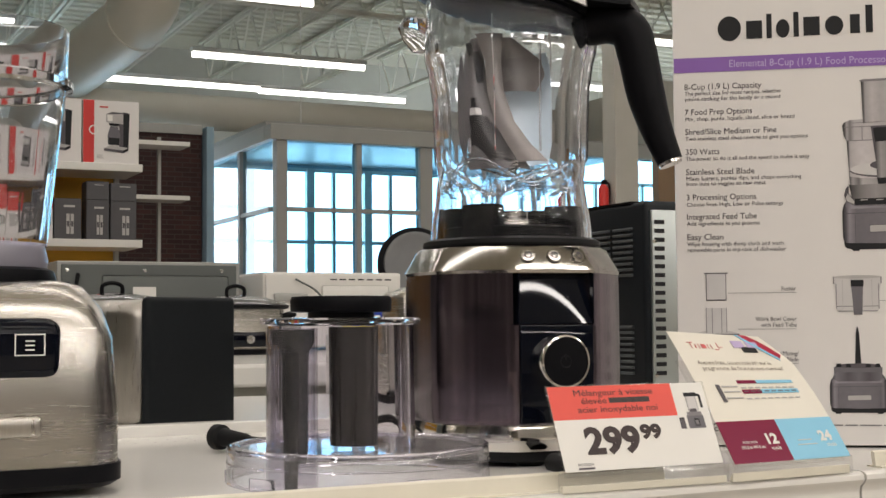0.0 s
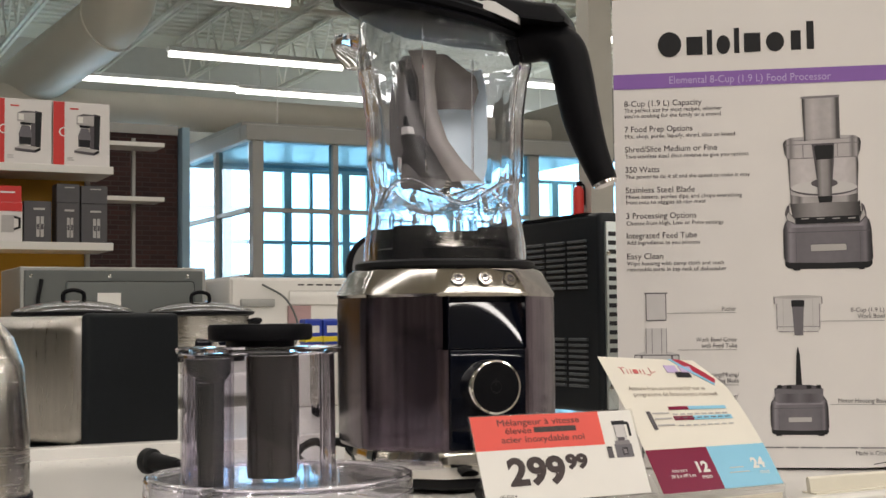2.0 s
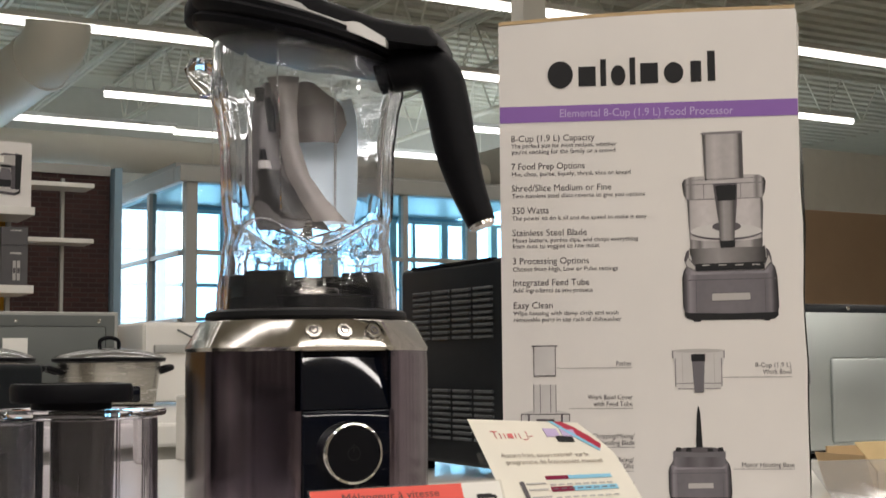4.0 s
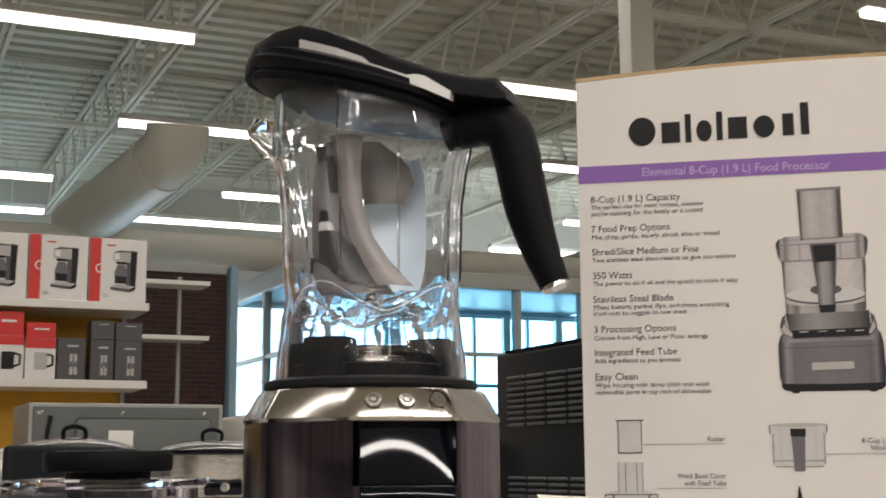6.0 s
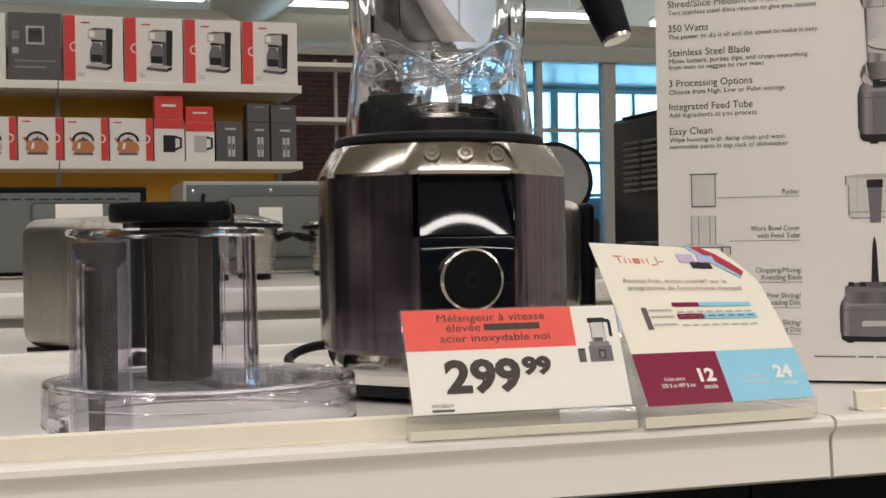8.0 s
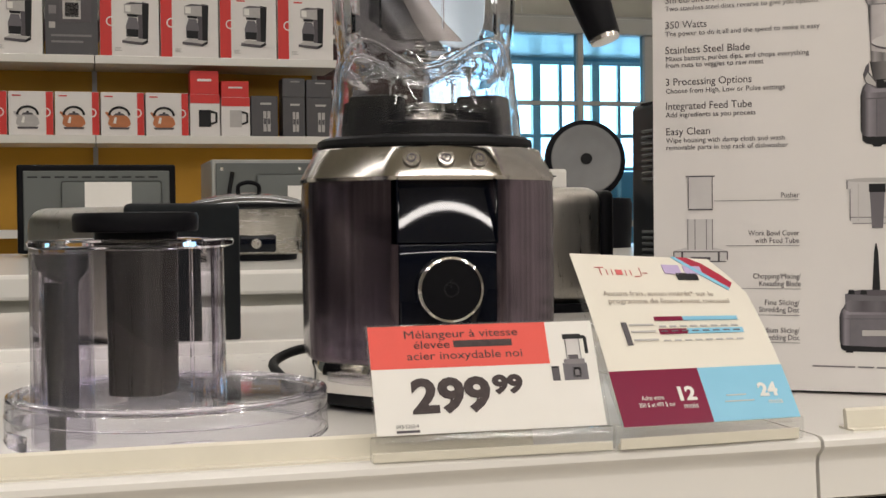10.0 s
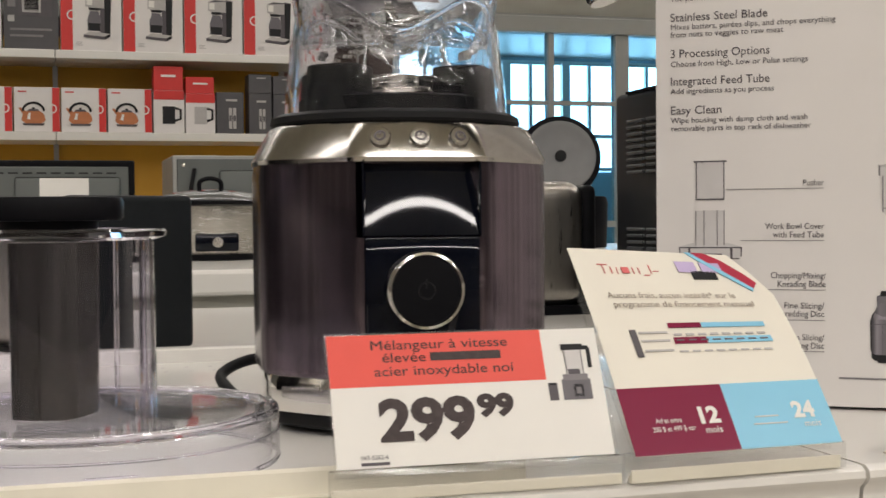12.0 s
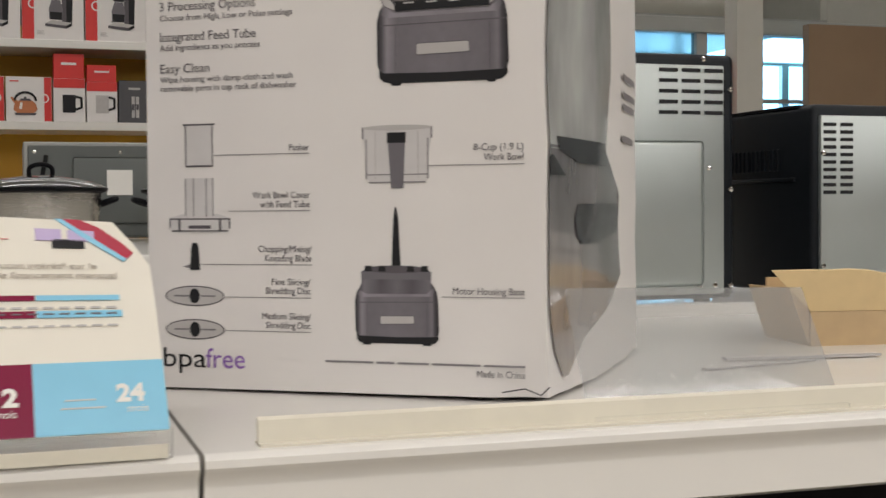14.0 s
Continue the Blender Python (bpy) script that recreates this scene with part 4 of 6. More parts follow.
def jar_r(a, z, inner=0.0):
    d = a - WAVE
    key = [(0.187, 0.0695), (0.205, 0.0685), (0.225, 0.0650), (0.240, 0.0622), (0.252, 0.0640), (0.270, 0.0655), (0.313, 0.0668), (0.340, 0.0705), (0.352, 0.0738), (0.365, 0.0742), (0.385, 0.0725), (0.398, 0.0728)]
    zz = z + 0.011 * math.cos(4 * d) * (math.sin(math.pi * (z - 0.205) / 0.085) ** 2 if 0.205 < z < 0.29 else 0.0)
    r = key[-1][1]
    for (z0, r0), (z1, r1) in zip(key, key[1:]):
        if zz <= z1:
            f = min(max((zz - z0) / (z1 - z0), 0), 1)
            r = r0 + (r1 - r0) * f
            break
    sq = 1 + 0.055 * (abs(math.cos(2 * (a - JT))) ** 0.7 - 0.6) * (1.0 if z < 0.36 else 0.4)
    r *= sq
    # upright ribs at the four corners and a step at the wavy waist
    d4 = (a - JT + math.pi / 4) % (math.pi / 2) - math.pi / 4
    if z > 0.255:
        r += 0.0022 * math.exp(-((abs(d4) - 0.17) / 0.045) ** 2)
    wave = 0.243 + 0.011 * math.cos(4 * d)
    r += 0.0007 * math.exp(-((z - wave) / 0.006) ** 2)
    return r - inner


NJ = 96
ANG = [2 * math.pi * k / NJ for k in range(NJ)]


def jar_ring(z, inner=0.0, wave=0.0):
    return [(jar_r(a, z, inner) * math.cos(a), jar_r(a, z, inner) * math.sin(a), z + wave * math.cos(4 * (a - WAVE))) for a in ANG]


def flat_ring(r, z, wave=0.0):
    return [(r * math.cos(a), r * math.sin(a), z + wave * math.cos(4 * (a - WAVE))) for a in ANG]


HA = radians(-9)


def rim_rise(p):
    """The mouth of the jar climbs towards the spout."""
    x, y, z = p
    along = x * math.cos(HA) + y * math.sin(HA)
    return (x, y, z - 0.20 * along * max(0.0, (z - 0.360) / 0.035))


JAR_FILM = film_mat("thin_clear_plastic", (0.95, 0.95, 0.96))
zs = [0.187 + i * 0.0032 for i in range(66)]
jar = part("jar", loft([jar_ring(0.1872, 0.0030)] + [[rim_rise(p) for p in jar_ring(z)] for z in zs] + [[rim_rise(p) for p in jar_ring(z, 0.0030)] for z in reversed(zs[1:])] + [jar_ring(0.1872, 0.0030)], False, False), CLEAR, bl, "clear plastic blending jar", shadow=False)
bead = [(jar_r(a, 0.25, 0.0045) * math.cos(a), jar_r(a, 0.25, 0.0045) * math.sin(a), 0.2445 + 0.010 * math.cos(4 * (a - WAVE))) for a in ANG + [ANG[0]]]
part("waist_bead", tube(bead, 0.0017, 10, False), CLEAR, jar, shadow=False)
part("jar_floor", loft([flat_ring(0.0595, 0.2405, 0.010), flat_ring(0.048, 0.2360, 0.005), flat_ring(0.030, 0.2340, 0.001), flat_ring(0.004, 0.2335), flat_ring(0.004, 0.2365), flat_ring(0.030, 0.2370, 0.001), flat_ring(0.048, 0.2390, 0.005), flat_ring(0.0595, 0.2430, 0.010)], False, False), JAR_FILM, jar, shadow=False)
part("spout", loft([ring(0.010, 0.362, 20, -0.080, 0.012), ring(0.013, 0.372, 20, -0.085, 0.013), ring(0.014, 0.384, 20, -0.089, 0.014), ring(0.011, 0.392, 20, -0.088, 0.014)]), CLEAR, jar, shadow=False)
SOCKET = mat("dead_black_plastic", (0.004, 0.004, 0.0045), 0.6, vary=0.1, grain=120, spec=0.03)
for a in (-3, 67, 177, 247):
    ca, sa = 0.047 * math.cos(radians(a)), 0.047 * math.sin(radians(a))
    part("lug", loft([ring(0.0175, 0.1888, 24, ca, sa, power=4), ring(0.0162, 0.2155, 24, ca * 0.97, sa * 0.97, power=5), ring(0.0150, 0.2168, 24, ca * 0.95, sa * 0.95, power=4)]), SOCKET, jar, "black drive lug")
part("blade_hub", lathe([(0.0250, 0.189), (0.0250, 0.204), (0.0235, 0.2060), (0.0150, 0.2070), (0.0150, 0.214), (0.0, 0.2145)], 32), STEEL, jar, "steel blade hub")
part("drive_socket", lathe([(0.0600, 0.1886), (0.0605, 0.1975), (0.0570, 0.1990), (0.0240, 0.1990)], 48), SOCKET, jar, "black drive socket")
part("clutch", lathe([(0.0270, 0.1888), (0.0270, 0.1950), (0.0262, 0.1965), (0.0, 0.1970)], 28), BLACK, jar)
for a in (15, 105, 195, 285):
    ca, sa = math.cos(radians(a)), math.sin(radians(a))
    bm = loft([[(0.004 * ca - 0.005 * sa, 0.004 * sa + 0.005 * ca, 0.2445), (0.004 * ca + 0.005 * sa, 0.004 * sa - 0.005 * ca, 0.2445), (0.004 * ca + 0.005 * sa, 0.004 * sa - 0.005 * ca, 0.2462), (0.004 * ca - 0.005 * sa, 0.004 * sa + 0.005 * ca, 0.2462)],
               [(0.033 * ca - 0.002 * sa, 0.033 * sa + 0.002 * ca, 0.2540), (0.033 * ca + 0.002 * sa, 0.033 * sa - 0.002 * ca, 0.2540), (0.033 * ca + 0.002 * sa, 0.033 * sa - 0.002 * ca, 0.2552), (0.033 * ca - 0.002 * sa, 0.033 * sa + 0.002 * ca, 0.2552)]])
    part("blade", bm, STEEL, jar, "sharpened steel blade", smooth=False)
part("measure_rod", tube([(0.030, -0.040, 0.262), (0.031, -0.042, 0.355)], 0.0009, 8), CLEAR, jar, shadow=False)
# handle: bowed black grip hanging from the rim
hpath = curve_points([(0.060, 0, 0.370), (0.075, 0, 0.3725), (0.092, 0, 0.3735), (0.1075, 0, 0.3655), (0.1140, 0, 0.3450), (0.1200, 0, 0.3130), (0.1285, 0, 0.2820), (0.1400, 0, 0.2520)], 6)
rad = []
for i, p in enumerate(hpath):
    f = i / (len(hpath) - 1)
    rad.append(0.0160 + 0.0015 * math.sin(math.pi * min(1, f * 1.3)) - 0.0050 * max(0, f - 0.75) / 0.25)
handle = part("handle", tube(hpath, rad, 20), BLACK, jar, "matt black curved grip", Matrix.Rotation(HA, 4, "Z"))
end = hpath[-1]
dirn = (hpath[-1] - hpath[-2]).normalized()
part("grip_cap", tube([end - dirn * 0.001, end + dirn * 0.003], 0.0098, 20), CHROME, jar, "steel end cap", Matrix.Rotation(HA, 4, "Z"))
# lid: stepped black lid, higher at the spout side, with latch lever and silver strip
lid_prof = []
for r, z, tilt in ((0.052, 0.3850, 0.20), (0.0660, 0.3860, 0.22), (0.0740, 0.3885, 0.24), (0.0800, 0.3920, 0.25), (0.0810, 0.3965, 0.26), (0.0780, 0.3990, 0.27), (0.0815, 0.4020, 0.28), (0.0820, 0.4065, 0.29), (0.0785, 0.4090, 0.30), (0.0785, 0.4130, 0.31), (0.066, 0.4170, 0.33), (0.040, 0.4190, 0.33)):
    lid_prof.append([(x, y, zz - tilt * x) for x, y, zz in ring(r, z, 64, cx=-0.008, ry=r * 0.93, power=2.3)])
lid = part("lid", loft(lid_prof), BLACK, bl, "black stepped rubber-edged lid", Matrix.Rotation(HA, 4, "Z"))
# lever: x, half width, underside, top
LEVER = ((-0.0890, 0.028, 0.4120, 0.4200), (-0.0850, 0.042, 0.4130, 0.4320), (-0.0740, 0.050, 0.4160, 0.4420), (-0.0540, 0.056, 0.4170, 0.4475), (-0.0330, 0.058, 0.4150, 0.4490), (-0.0150, 0.0595, 0.4100, 0.4430), (0.0, 0.060, 0.4050, 0.4360), (0.022, 0.0575, 0.3990, 0.4255),
         (0.043, 0.0530, 0.3930, 0.4160), (0.070, 0.0455, 0.3870, 0.4055), (0.090, 0.036, 0.3850, 0.4015), (0.106, 0.028, 0.3830, 0.4000), (0.1130, 0.022, 0.3840, 0.3900))
lev = loft([[(x, -w, z0), (x, -w, z0 + (z1 - z0) * 0.6), (x, -w * 0.92, z1 - 0.003), (x, -w * 0.7, z1), (x, w * 0.7, z1), (x, w * 0.92, z1 - 0.003), (x, w, z0 + (z1 - z0) * 0.6), (x, w, z0)] for x, w, z0, z1 in LEVER])
part("latch", lev, BLACK, lid, "black hinged lid lever")
SATIN = mat("satin_silver", (0.62, 0.61, 0.60), 0.4, 0.4, vary=0.08, grain=40)
part("latch_strip", loft([[(x, -w - 0.0012, z), (x, -w - 0.0012, z + h), (x, -w + 0.006, z + h), (x, -w + 0.006, z)] for x, w, z, h in
                          ((-0.0310, 0.0582, 0.4255, 0.0080), (-0.0150, 0.0595, 0.4200, 0.0080), (0.0000, 0.0602, 0.4145, 0.0080), (0.0190, 0.0580, 0.4068, 0.0075), (0.0240, 0.0572, 0.4040, 0.0055), (0.0500, 0.0512, 0.3940, 0.0055), (0.0560, 0.0497, 0.3915, 0.0085), (0.0620, 0.0480, 0.3890, 0.0095), (0.0790, 0.0418, 0.3810, 0.0065))]), SATIN, lid, "silver edge strip", smooth=False)
# curled leaflet standing inside the jar
leaf = thing("leaflet", "curled grey product leaflet standing inside the jar", "leaflet", pose(BC[0], BC[1], 0) @ Matrix.Rotation(radians(12), 4, "Z"))
WARM_GREY = mat("warm_grey_sheet", (0.22, 0.20, 0.19), 0.35, vary=0.06, grain=30, spec=0.4)
DIM_GREY = mat("dim_grey_sheet", (0.115, 0.107, 0.107), 0.3, vary=0.08, grain=30, spec=0.4)


def leaf_patch(name, outline, depth, bow, material, label=""):
    """A curled sheet between two edges: rows of (z, left, right), bulging towards the front."""
    rows = []
    for (za, la, ra), (zb, lb, rb) in zip(outline, outline[1:]):
        for q in range(4):
            f = q / 4
            z, l, r = za + (zb - za) * f, la + (lb - la) * f, ra + (rb - ra) * f
            rows.append([(l + (r - l) * k / 8, depth - bow * math.sin(math.pi * k / 8) + 0.10 * (z - 0.30), z) for k in range(9)])
    z, l, r = outline[-1]
    rows.append([(l + (r - l) * k / 8, depth - bow * math.sin(math.pi * k / 8) + 0.10 * (z - 0.30), z) for k in range(9)])
    bm = loft(rows, False, False, closed=False)
    bmesh.ops.solidify(bm, geom=bm.faces, thickness=0.0005)
    return part(name, bm, material, leaf, label)


leaf_patch("sheet", ((0.250, -0.036, 0.018), (0.258, -0.040, 0.012), (0.285, -0.046, -0.002), (0.320, -0.046, -0.018), (0.352, -0.042, -0.022), (0.366, -0.036, -0.024)), -0.006, 0.012, DIM_GREY, "dim grey printed page")
leaf_patch("page_edge", ((0.256, 0.006, 0.031), (0.272, -0.004, 0.016), (0.292, -0.014, 0.002), (0.318, -0.020, -0.006), (0.345, -0.021, -0.008), (0.371, -0.030, -0.006)), -0.014, 0.004, WARM_GREY, "warm grey curled page edge")
FLAP_GREY = mat("brown_grey_sheet", (0.15, 0.135, 0.128), 0.35, vary=0.08, grain=30, spec=0.4)
leaf_patch("flap", ((0.322, -0.006, 0.024), (0.338, -0.010, 0.032), (0.352, -0.010, 0.028), (0.372, -0.008, 0.006)), 0.010, 0.006, FLAP_GREY, "turned-over flap")
PHOTO_INK = mat("dark_photo_print", (0.028, 0.026, 0.027), 0.3, vary=0.5, grain=40, stretch=(1, 1, 0.5), spec=0.4)
BLUE_PAGE = mat("pale_blue_page", (0.68, 0.80, 0.88), 0.35, vary=0.28, grain=26, stretch=(1, 1, 0.6))
leaf_patch("back_page", ((0.258, 0.006, 0.036), (0.275, -0.004, 0.040), (0.300, -0.012, 0.041), (0.322, -0.014, 0.041), (0.330, 0.004, 0.041), (0.348, 0.016, 0.040), (0.362, 0.022, 0.036)), 0.026, -0.010, BLUE_PAGE, "pale blue printed back page")
leaf_patch("photo", ((0.258, -0.030, 0.010), (0.275, -0.040, 0.000), (0.296, -0.042, -0.014)), -0.0085, 0.012, PHOTO_INK, "dark printed photograph")
leaf_patch("photo", ((0.297, -0.040, -0.020), (0.303, -0.040, -0.022)), -0.0090, 0.012, PALE_INK)
leaf_patch("photo", ((0.304, -0.038, -0.026), (0.312, -0.038, -0.028)), -0.0088, 0.012, INK)
leaf_patch("photo", ((0.326, -0.030, -0.023), (0.345, -0.036, -0.024), (0.362, -0.040, -0.030)), -0.0150, 0.003, INK, "dark printed shape")
# mains cord behind and plug
cord = thing("power_cord", "black mains cord lying on the counter", "power cord", pose(0, 0, 0))
part("flex", tube(curve_points([(-0.20, -0.045, 0.010), (-0.255, -0.06, 0.03), (-0.275, -0.10, 0.022), (-0.24, -0.14, 0.006), (-0.29, -0.155, 0.0045), (-0.350, -0.12, 0.010), (-0.388, -0.103, 0.013)], 8), 0.0038, 10), RUBBER, cord)
part("plug", loft([ring(r, z, 20) for z, r in ((0, 0.004), (0.004, 0.0052), (0.022, 0.0070), (0.034, 0.0085), (0.036, 0.0115), (0.044, 0.0120), (0.046, 0.0108))]), RUBBER, cord, "moulded rubber plug", pose(-0.386, -0.104, 0.0135) @ Matrix.Rotation(radians(150), 4, "Z") @ Matrix.Rotation(radians(90), 4, "Y"))
part("flex", tube(curve_points([(-0.10, -0.20, 0.005), (-0.085, -0.225, 0.006), (-0.060, -0.245, 0.008), (-0.052, -0.268, 0.010), (-0.072, -0.290, 0.012)], 8), 0.0085, 12), RUBBER, cord)

# ---- clear food-chute attachment ----
FC = (-0.226, -0.322)
att = thing("food_chute_cover", "clear lilac-tinted plastic bowl cover with chute and black cap", "appliance part", pose(FC[0], FC[1], 0))
PLATE_CLEAR = film_mat("lilac_clear_sheet", (0.955, 0.95, 0.97), haze=0.03)
PL = Matrix.Translation((-0.007, 0.0097, 0))
part("cover_plate", loft([ring(0.0945, 0.0035, 72), ring(0.0960, 0.006, 72), ring(0.0955, 0.026, 72), ring(0.0935, 0.0295, 72), ring(0.0900, 0.0310, 72), ring(0.0880, 0.0305, 72), ring(0.0865, 0.0288, 72), ring(0.0500, 0.0292, 72), ring(0.004, 0.0292, 72),
                          ring(0.004, 0.0272, 72), ring(0.0500, 0.0272, 72), ring(0.0890, 0.0266, 72), ring(0.0915, 0.024, 72), ring(0.0920, 0.0035, 72)], False, False), PLATE_CLEAR, att, m=PL, shadow=False)
# Added clear rings that give the thin plate its bright edge lines.
for r, z, w in ((0.0935, 0.0285, 0.0022), (0.0870, 0.0290, 0.0012), (0.0950, 0.0050, 0.0013), (0.0955, 0.0190, 0.0007)):
    bm = tube([(r * math.cos(2 * math.pi * k / 96), r * math.sin(2 * math.pi * k / 96), z) for k in range(97)], w, 8)
    part("edge_glint_ring", bm, LILAC_CLEAR, att, m=PL, shadow=False)
CH = Matrix.Translation((-0.013, -0.018, 0)) @ Matrix.Rotation(radians(12), 4, "Z")


def chute(rx, ry, z0, z1, wall, power=2.6):
    return loft([ring(rx * 1.02, z0, 64, ry=ry * 1.02, power=power), ring(rx, z1, 64, ry=ry, power=power), ring(rx - wall, z1, 64, ry=ry - wall, power=power), ring(rx * 1.02 - wall, z0, 64, ry=ry * 1.02 - wall, power=power)], False, False)


TUBE_CLEAR = film_mat("cloudy_lilac_plastic", (0.90, 0.89, 0.92), haze=0.02)
ch = part("chute", chute(0.0520, 0.0420, 0.029, 0.1170, 0.0026), LILAC_CLEAR, att, "tall clear oval chute", CH, shadow=False)
part("chute_rim", loft([ring(0.0525, 0.1165, 64, ry=0.0425, power=3), ring(0.0565, 0.1180, 64, ry=0.0465, power=3), ring(0.0572, 0.1205, 64, ry=0.0472, power=3), ring(0.0560, 0.1218, 64, ry=0.046, power=3), ring(0.040, 0.1222, 64, ry=0.034, power=2.4), ring(0.040, 0.1195, 64, ry=0.034, power=2.4)], False, False), LILAC_CLEAR, ch, shadow=False)
part("pusher", loft([ring(0.0168, 0.033, 40, 0.0095, -0.008, 0.022, 3.5), ring(0.0175, 0.1155, 40, 0.0095, -0.008, 0.023, 3.5)]), mat("smoky_plastic", (0.020, 0.018, 0.017), 0.22, vary=0.9, grain=60, stretch=(7, 7, 0.025), spec=0.4), ch, "smoky black pusher")
# Glossy black with upright streaks of tone.
INNER = mat("streaked_black_plastic", (0.010, 0.010, 0.011), 0.16, vary=0.3, grain=50, stretch=(4, 4, 0.05), spec=0.5)
part("pusher", loft([ring(0.0055, 0.022, 32, -0.027, -0.029), ring(0.0060, 0.098, 32, -0.027, -0.029), ring(0.0150, 0.1050, 32, -0.0320, -0.025), ring(0.0155, 0.1140, 32, -0.0330, -0.025)]), INNER, ch, "black inner pusher")
part("feed_tube", loft([ring(0.0180, 0.004, 40, -0.033, -0.025), ring(0.0180, 0.115, 40, -0.033, -0.025), ring(0.0162, 0.115, 40, -0.033, -0.025), ring(0.0162, 0.004, 40, -0.033, -0.025)], False, False), TUBE_CLEAR, ch, "clear narrow feed tube", shadow=False)
part("stick", loft([ring(0.0045, 0.0008, 16, -0.033, -0.033), ring(0.0055, 0.050, 16, -0.033, -0.033), ring(0.0062, 0.055, 16, -0.033, -0.033), ring(0.0062, 0.098, 16, -0.033, -0.033)]), BLACK, ch, "black stirring stick")
part("cap", loft([ring(0.0240, 0.1215, 56), ring(0.0240, 0.1258, 56), ring(0.0352, 0.1260, 56), ring(0.0364, 0.1275, 56), ring(0.0366, 0.1350, 56), ring(0.0355, 0.1372, 56), ring(0.0300, 0.1375, 56), ring(0.0290, 0.1360, 56)]), BLACK, ch, "round black cap", pose(0.0, 0.006, 0))
for a in (0, 28, 60, 180, 208):
    part("rib", tube([(0.049 * math.cos(radians(a)), 0.039 * math.sin(radians(a)), 0.031), (0.049 * math.cos(radians(a)), 0.039 * math.sin(radians(a)), 0.116)], 0.0014, 8), LILAC_CLEAR, ch, shadow=False)
for a in (-80, -30, 40):
    part("lock_tab", cube(-0.012, 0.012, -0.0965, -0.0935, 0.0035, 0.013, 0.001), LILAC_CLEAR, att, m=PL @ Matrix.Rotation(radians(a), 4, "Z"), shadow=False)

# ---- price card and leaflet in clear holders ----
tag = thing("price_tag", "red and white price card in a clear plastic sleeve", "price tag", pose(-0.0786, -0.3511, 0.0147, 0, 0, 34.9) @ pose(0, 0, 0, -24.2))
part("sleeve", cube(-0.001, 0.134, 0.0, 0.0006, -0.004, 0.0635, 0.0001), SLEEVE, tag, "clear plastic sleeve", shadow=False)
part("card", cube(0, 0.1035, -0.00050, -0.00035, 0.0, 0.0623), PAPER, tag, "white card", smooth=False)
part("photo_card", cube(0.10352, 0.1318, -0.00050, -0.00035, 0.0, 0.0623), PAPER, tag, "pale card with a product photo", smooth=False)
part("red_field", cube(0, 0.1035, -0.00064, -0.00052, 0.0374, 0.0623), TAG_RED, tag, "red printed field", smooth=False)
TAG_INK = mat("worn_black_print", (0.065, 0.050, 0.050), 0.5, vary=0.3, grain=300, spec=0.2)
words(tag, "Mélangeur à vitesse", 0.0533, 0.0548, 0.0066, TAG_INK, 0.0024, width=0.066, align="CENTER")
words(tag, "élevée", 0.0250, 0.0487, 0.0066, TAG_INK, 0.0024, width=0.0207)
plate(tag, "maker_mark", 0.0483, 0.0825, 0.0489, 0.0529, TAG_INK, 0.0021, label="dark bar of the maker's mark")
words(tag, "acier inoxydable noi", 0.0545, 0.0422, 0.0066, TAG_INK, 0.0024, width=0.0667, align="CENTER")
words(tag, "299", 0.0212, 0.0124, 0.0262, TAG_INK, 0.0024, width=0.0455, bold=0.0011, name="price")
words(tag, "99", 0.0682, 0.0216, 0.0138, TAG_INK, 0.0024, width=0.0180, bold=0.0008, name="price")
words(tag, "043-5262-4", 0.0110, 0.0036, 0.0030, GREY_INK, 0.0022, width=0.0125)
plate(tag, "small_print", 0.0110, 0.0240, 0.0010, 0.0024, GREY_INK, 0.0017)
for x0, x1, z0, z1, mt in ((0.1110, 0.1255, 0.0270, 0.0370, STEEL_INK), (0.1120, 0.1245, 0.0365, 0.0395, MID_INK), (0.1140, 0.1230, 0.0395, 0.0515, LIGHT_INK), (0.1140, 0.1146, 0.0395, 0.0515, STEEL_INK), (0.1224, 0.1230, 0.0395, 0.0515, STEEL_INK), (0.1150, 0.1210, 0.0395, 0.0420, GREY_INK),
                           (0.1130, 0.1240, 0.0515, 0.0545, INK), (0.1240, 0.1268, 0.0515, 0.0535, INK), (0.1255, 0.1275, 0.0425, 0.0525, INK), (0.1165, 0.1215, 0.0285, 0.0345, INK), (0.1178, 0.1202, 0.0298, 0.0330, MID_INK), (0.1040, 0.1085, 0.0270, 0.0345, GREY_INK), (0.1040, 0.1085, 0.0345, 0.0355, INK)):
    plate(tag, "product_photo", x0, x1, z0, z1, mt, 0.0018 + 0.0001 * (z1 - z0 < 0.004))
TAG_UP = pose(0, 0, 0, 24.2)
part("holder_foot", cube(-0.003, 0.137, -0.0015, 0.0060, -0.0145, -0.0010, 0.001), SLEEVE, tag, "clear clip foot", m=TAG_UP, shadow=False)
part("holder_strip", cube(-0.002, 0.136, 0.0010, 0.0035, -0.0146, -0.0095, 0.0005), CREAM, tag, "cream strip in the clip", m=TAG_UP, smooth=False)

card = thing("leaflet_card", "cream, maroon and sky-blue finance leaflet leaning back", "leaflet", pose(0.0383, -0.2701, 0.0126, 0, 0, 37.9) @ pose(0, 0, 0, -41.25))
W, H = 0.1137, 0.1245
DROP = 0.0085   # print laid out from the foot of the sheet, which the clip hides


def bent(x, f):
    z = f * H
    return (x, -0.004 * math.sin(math.pi * f) + 0.010 * f * f * (x / W - 0.5), z)


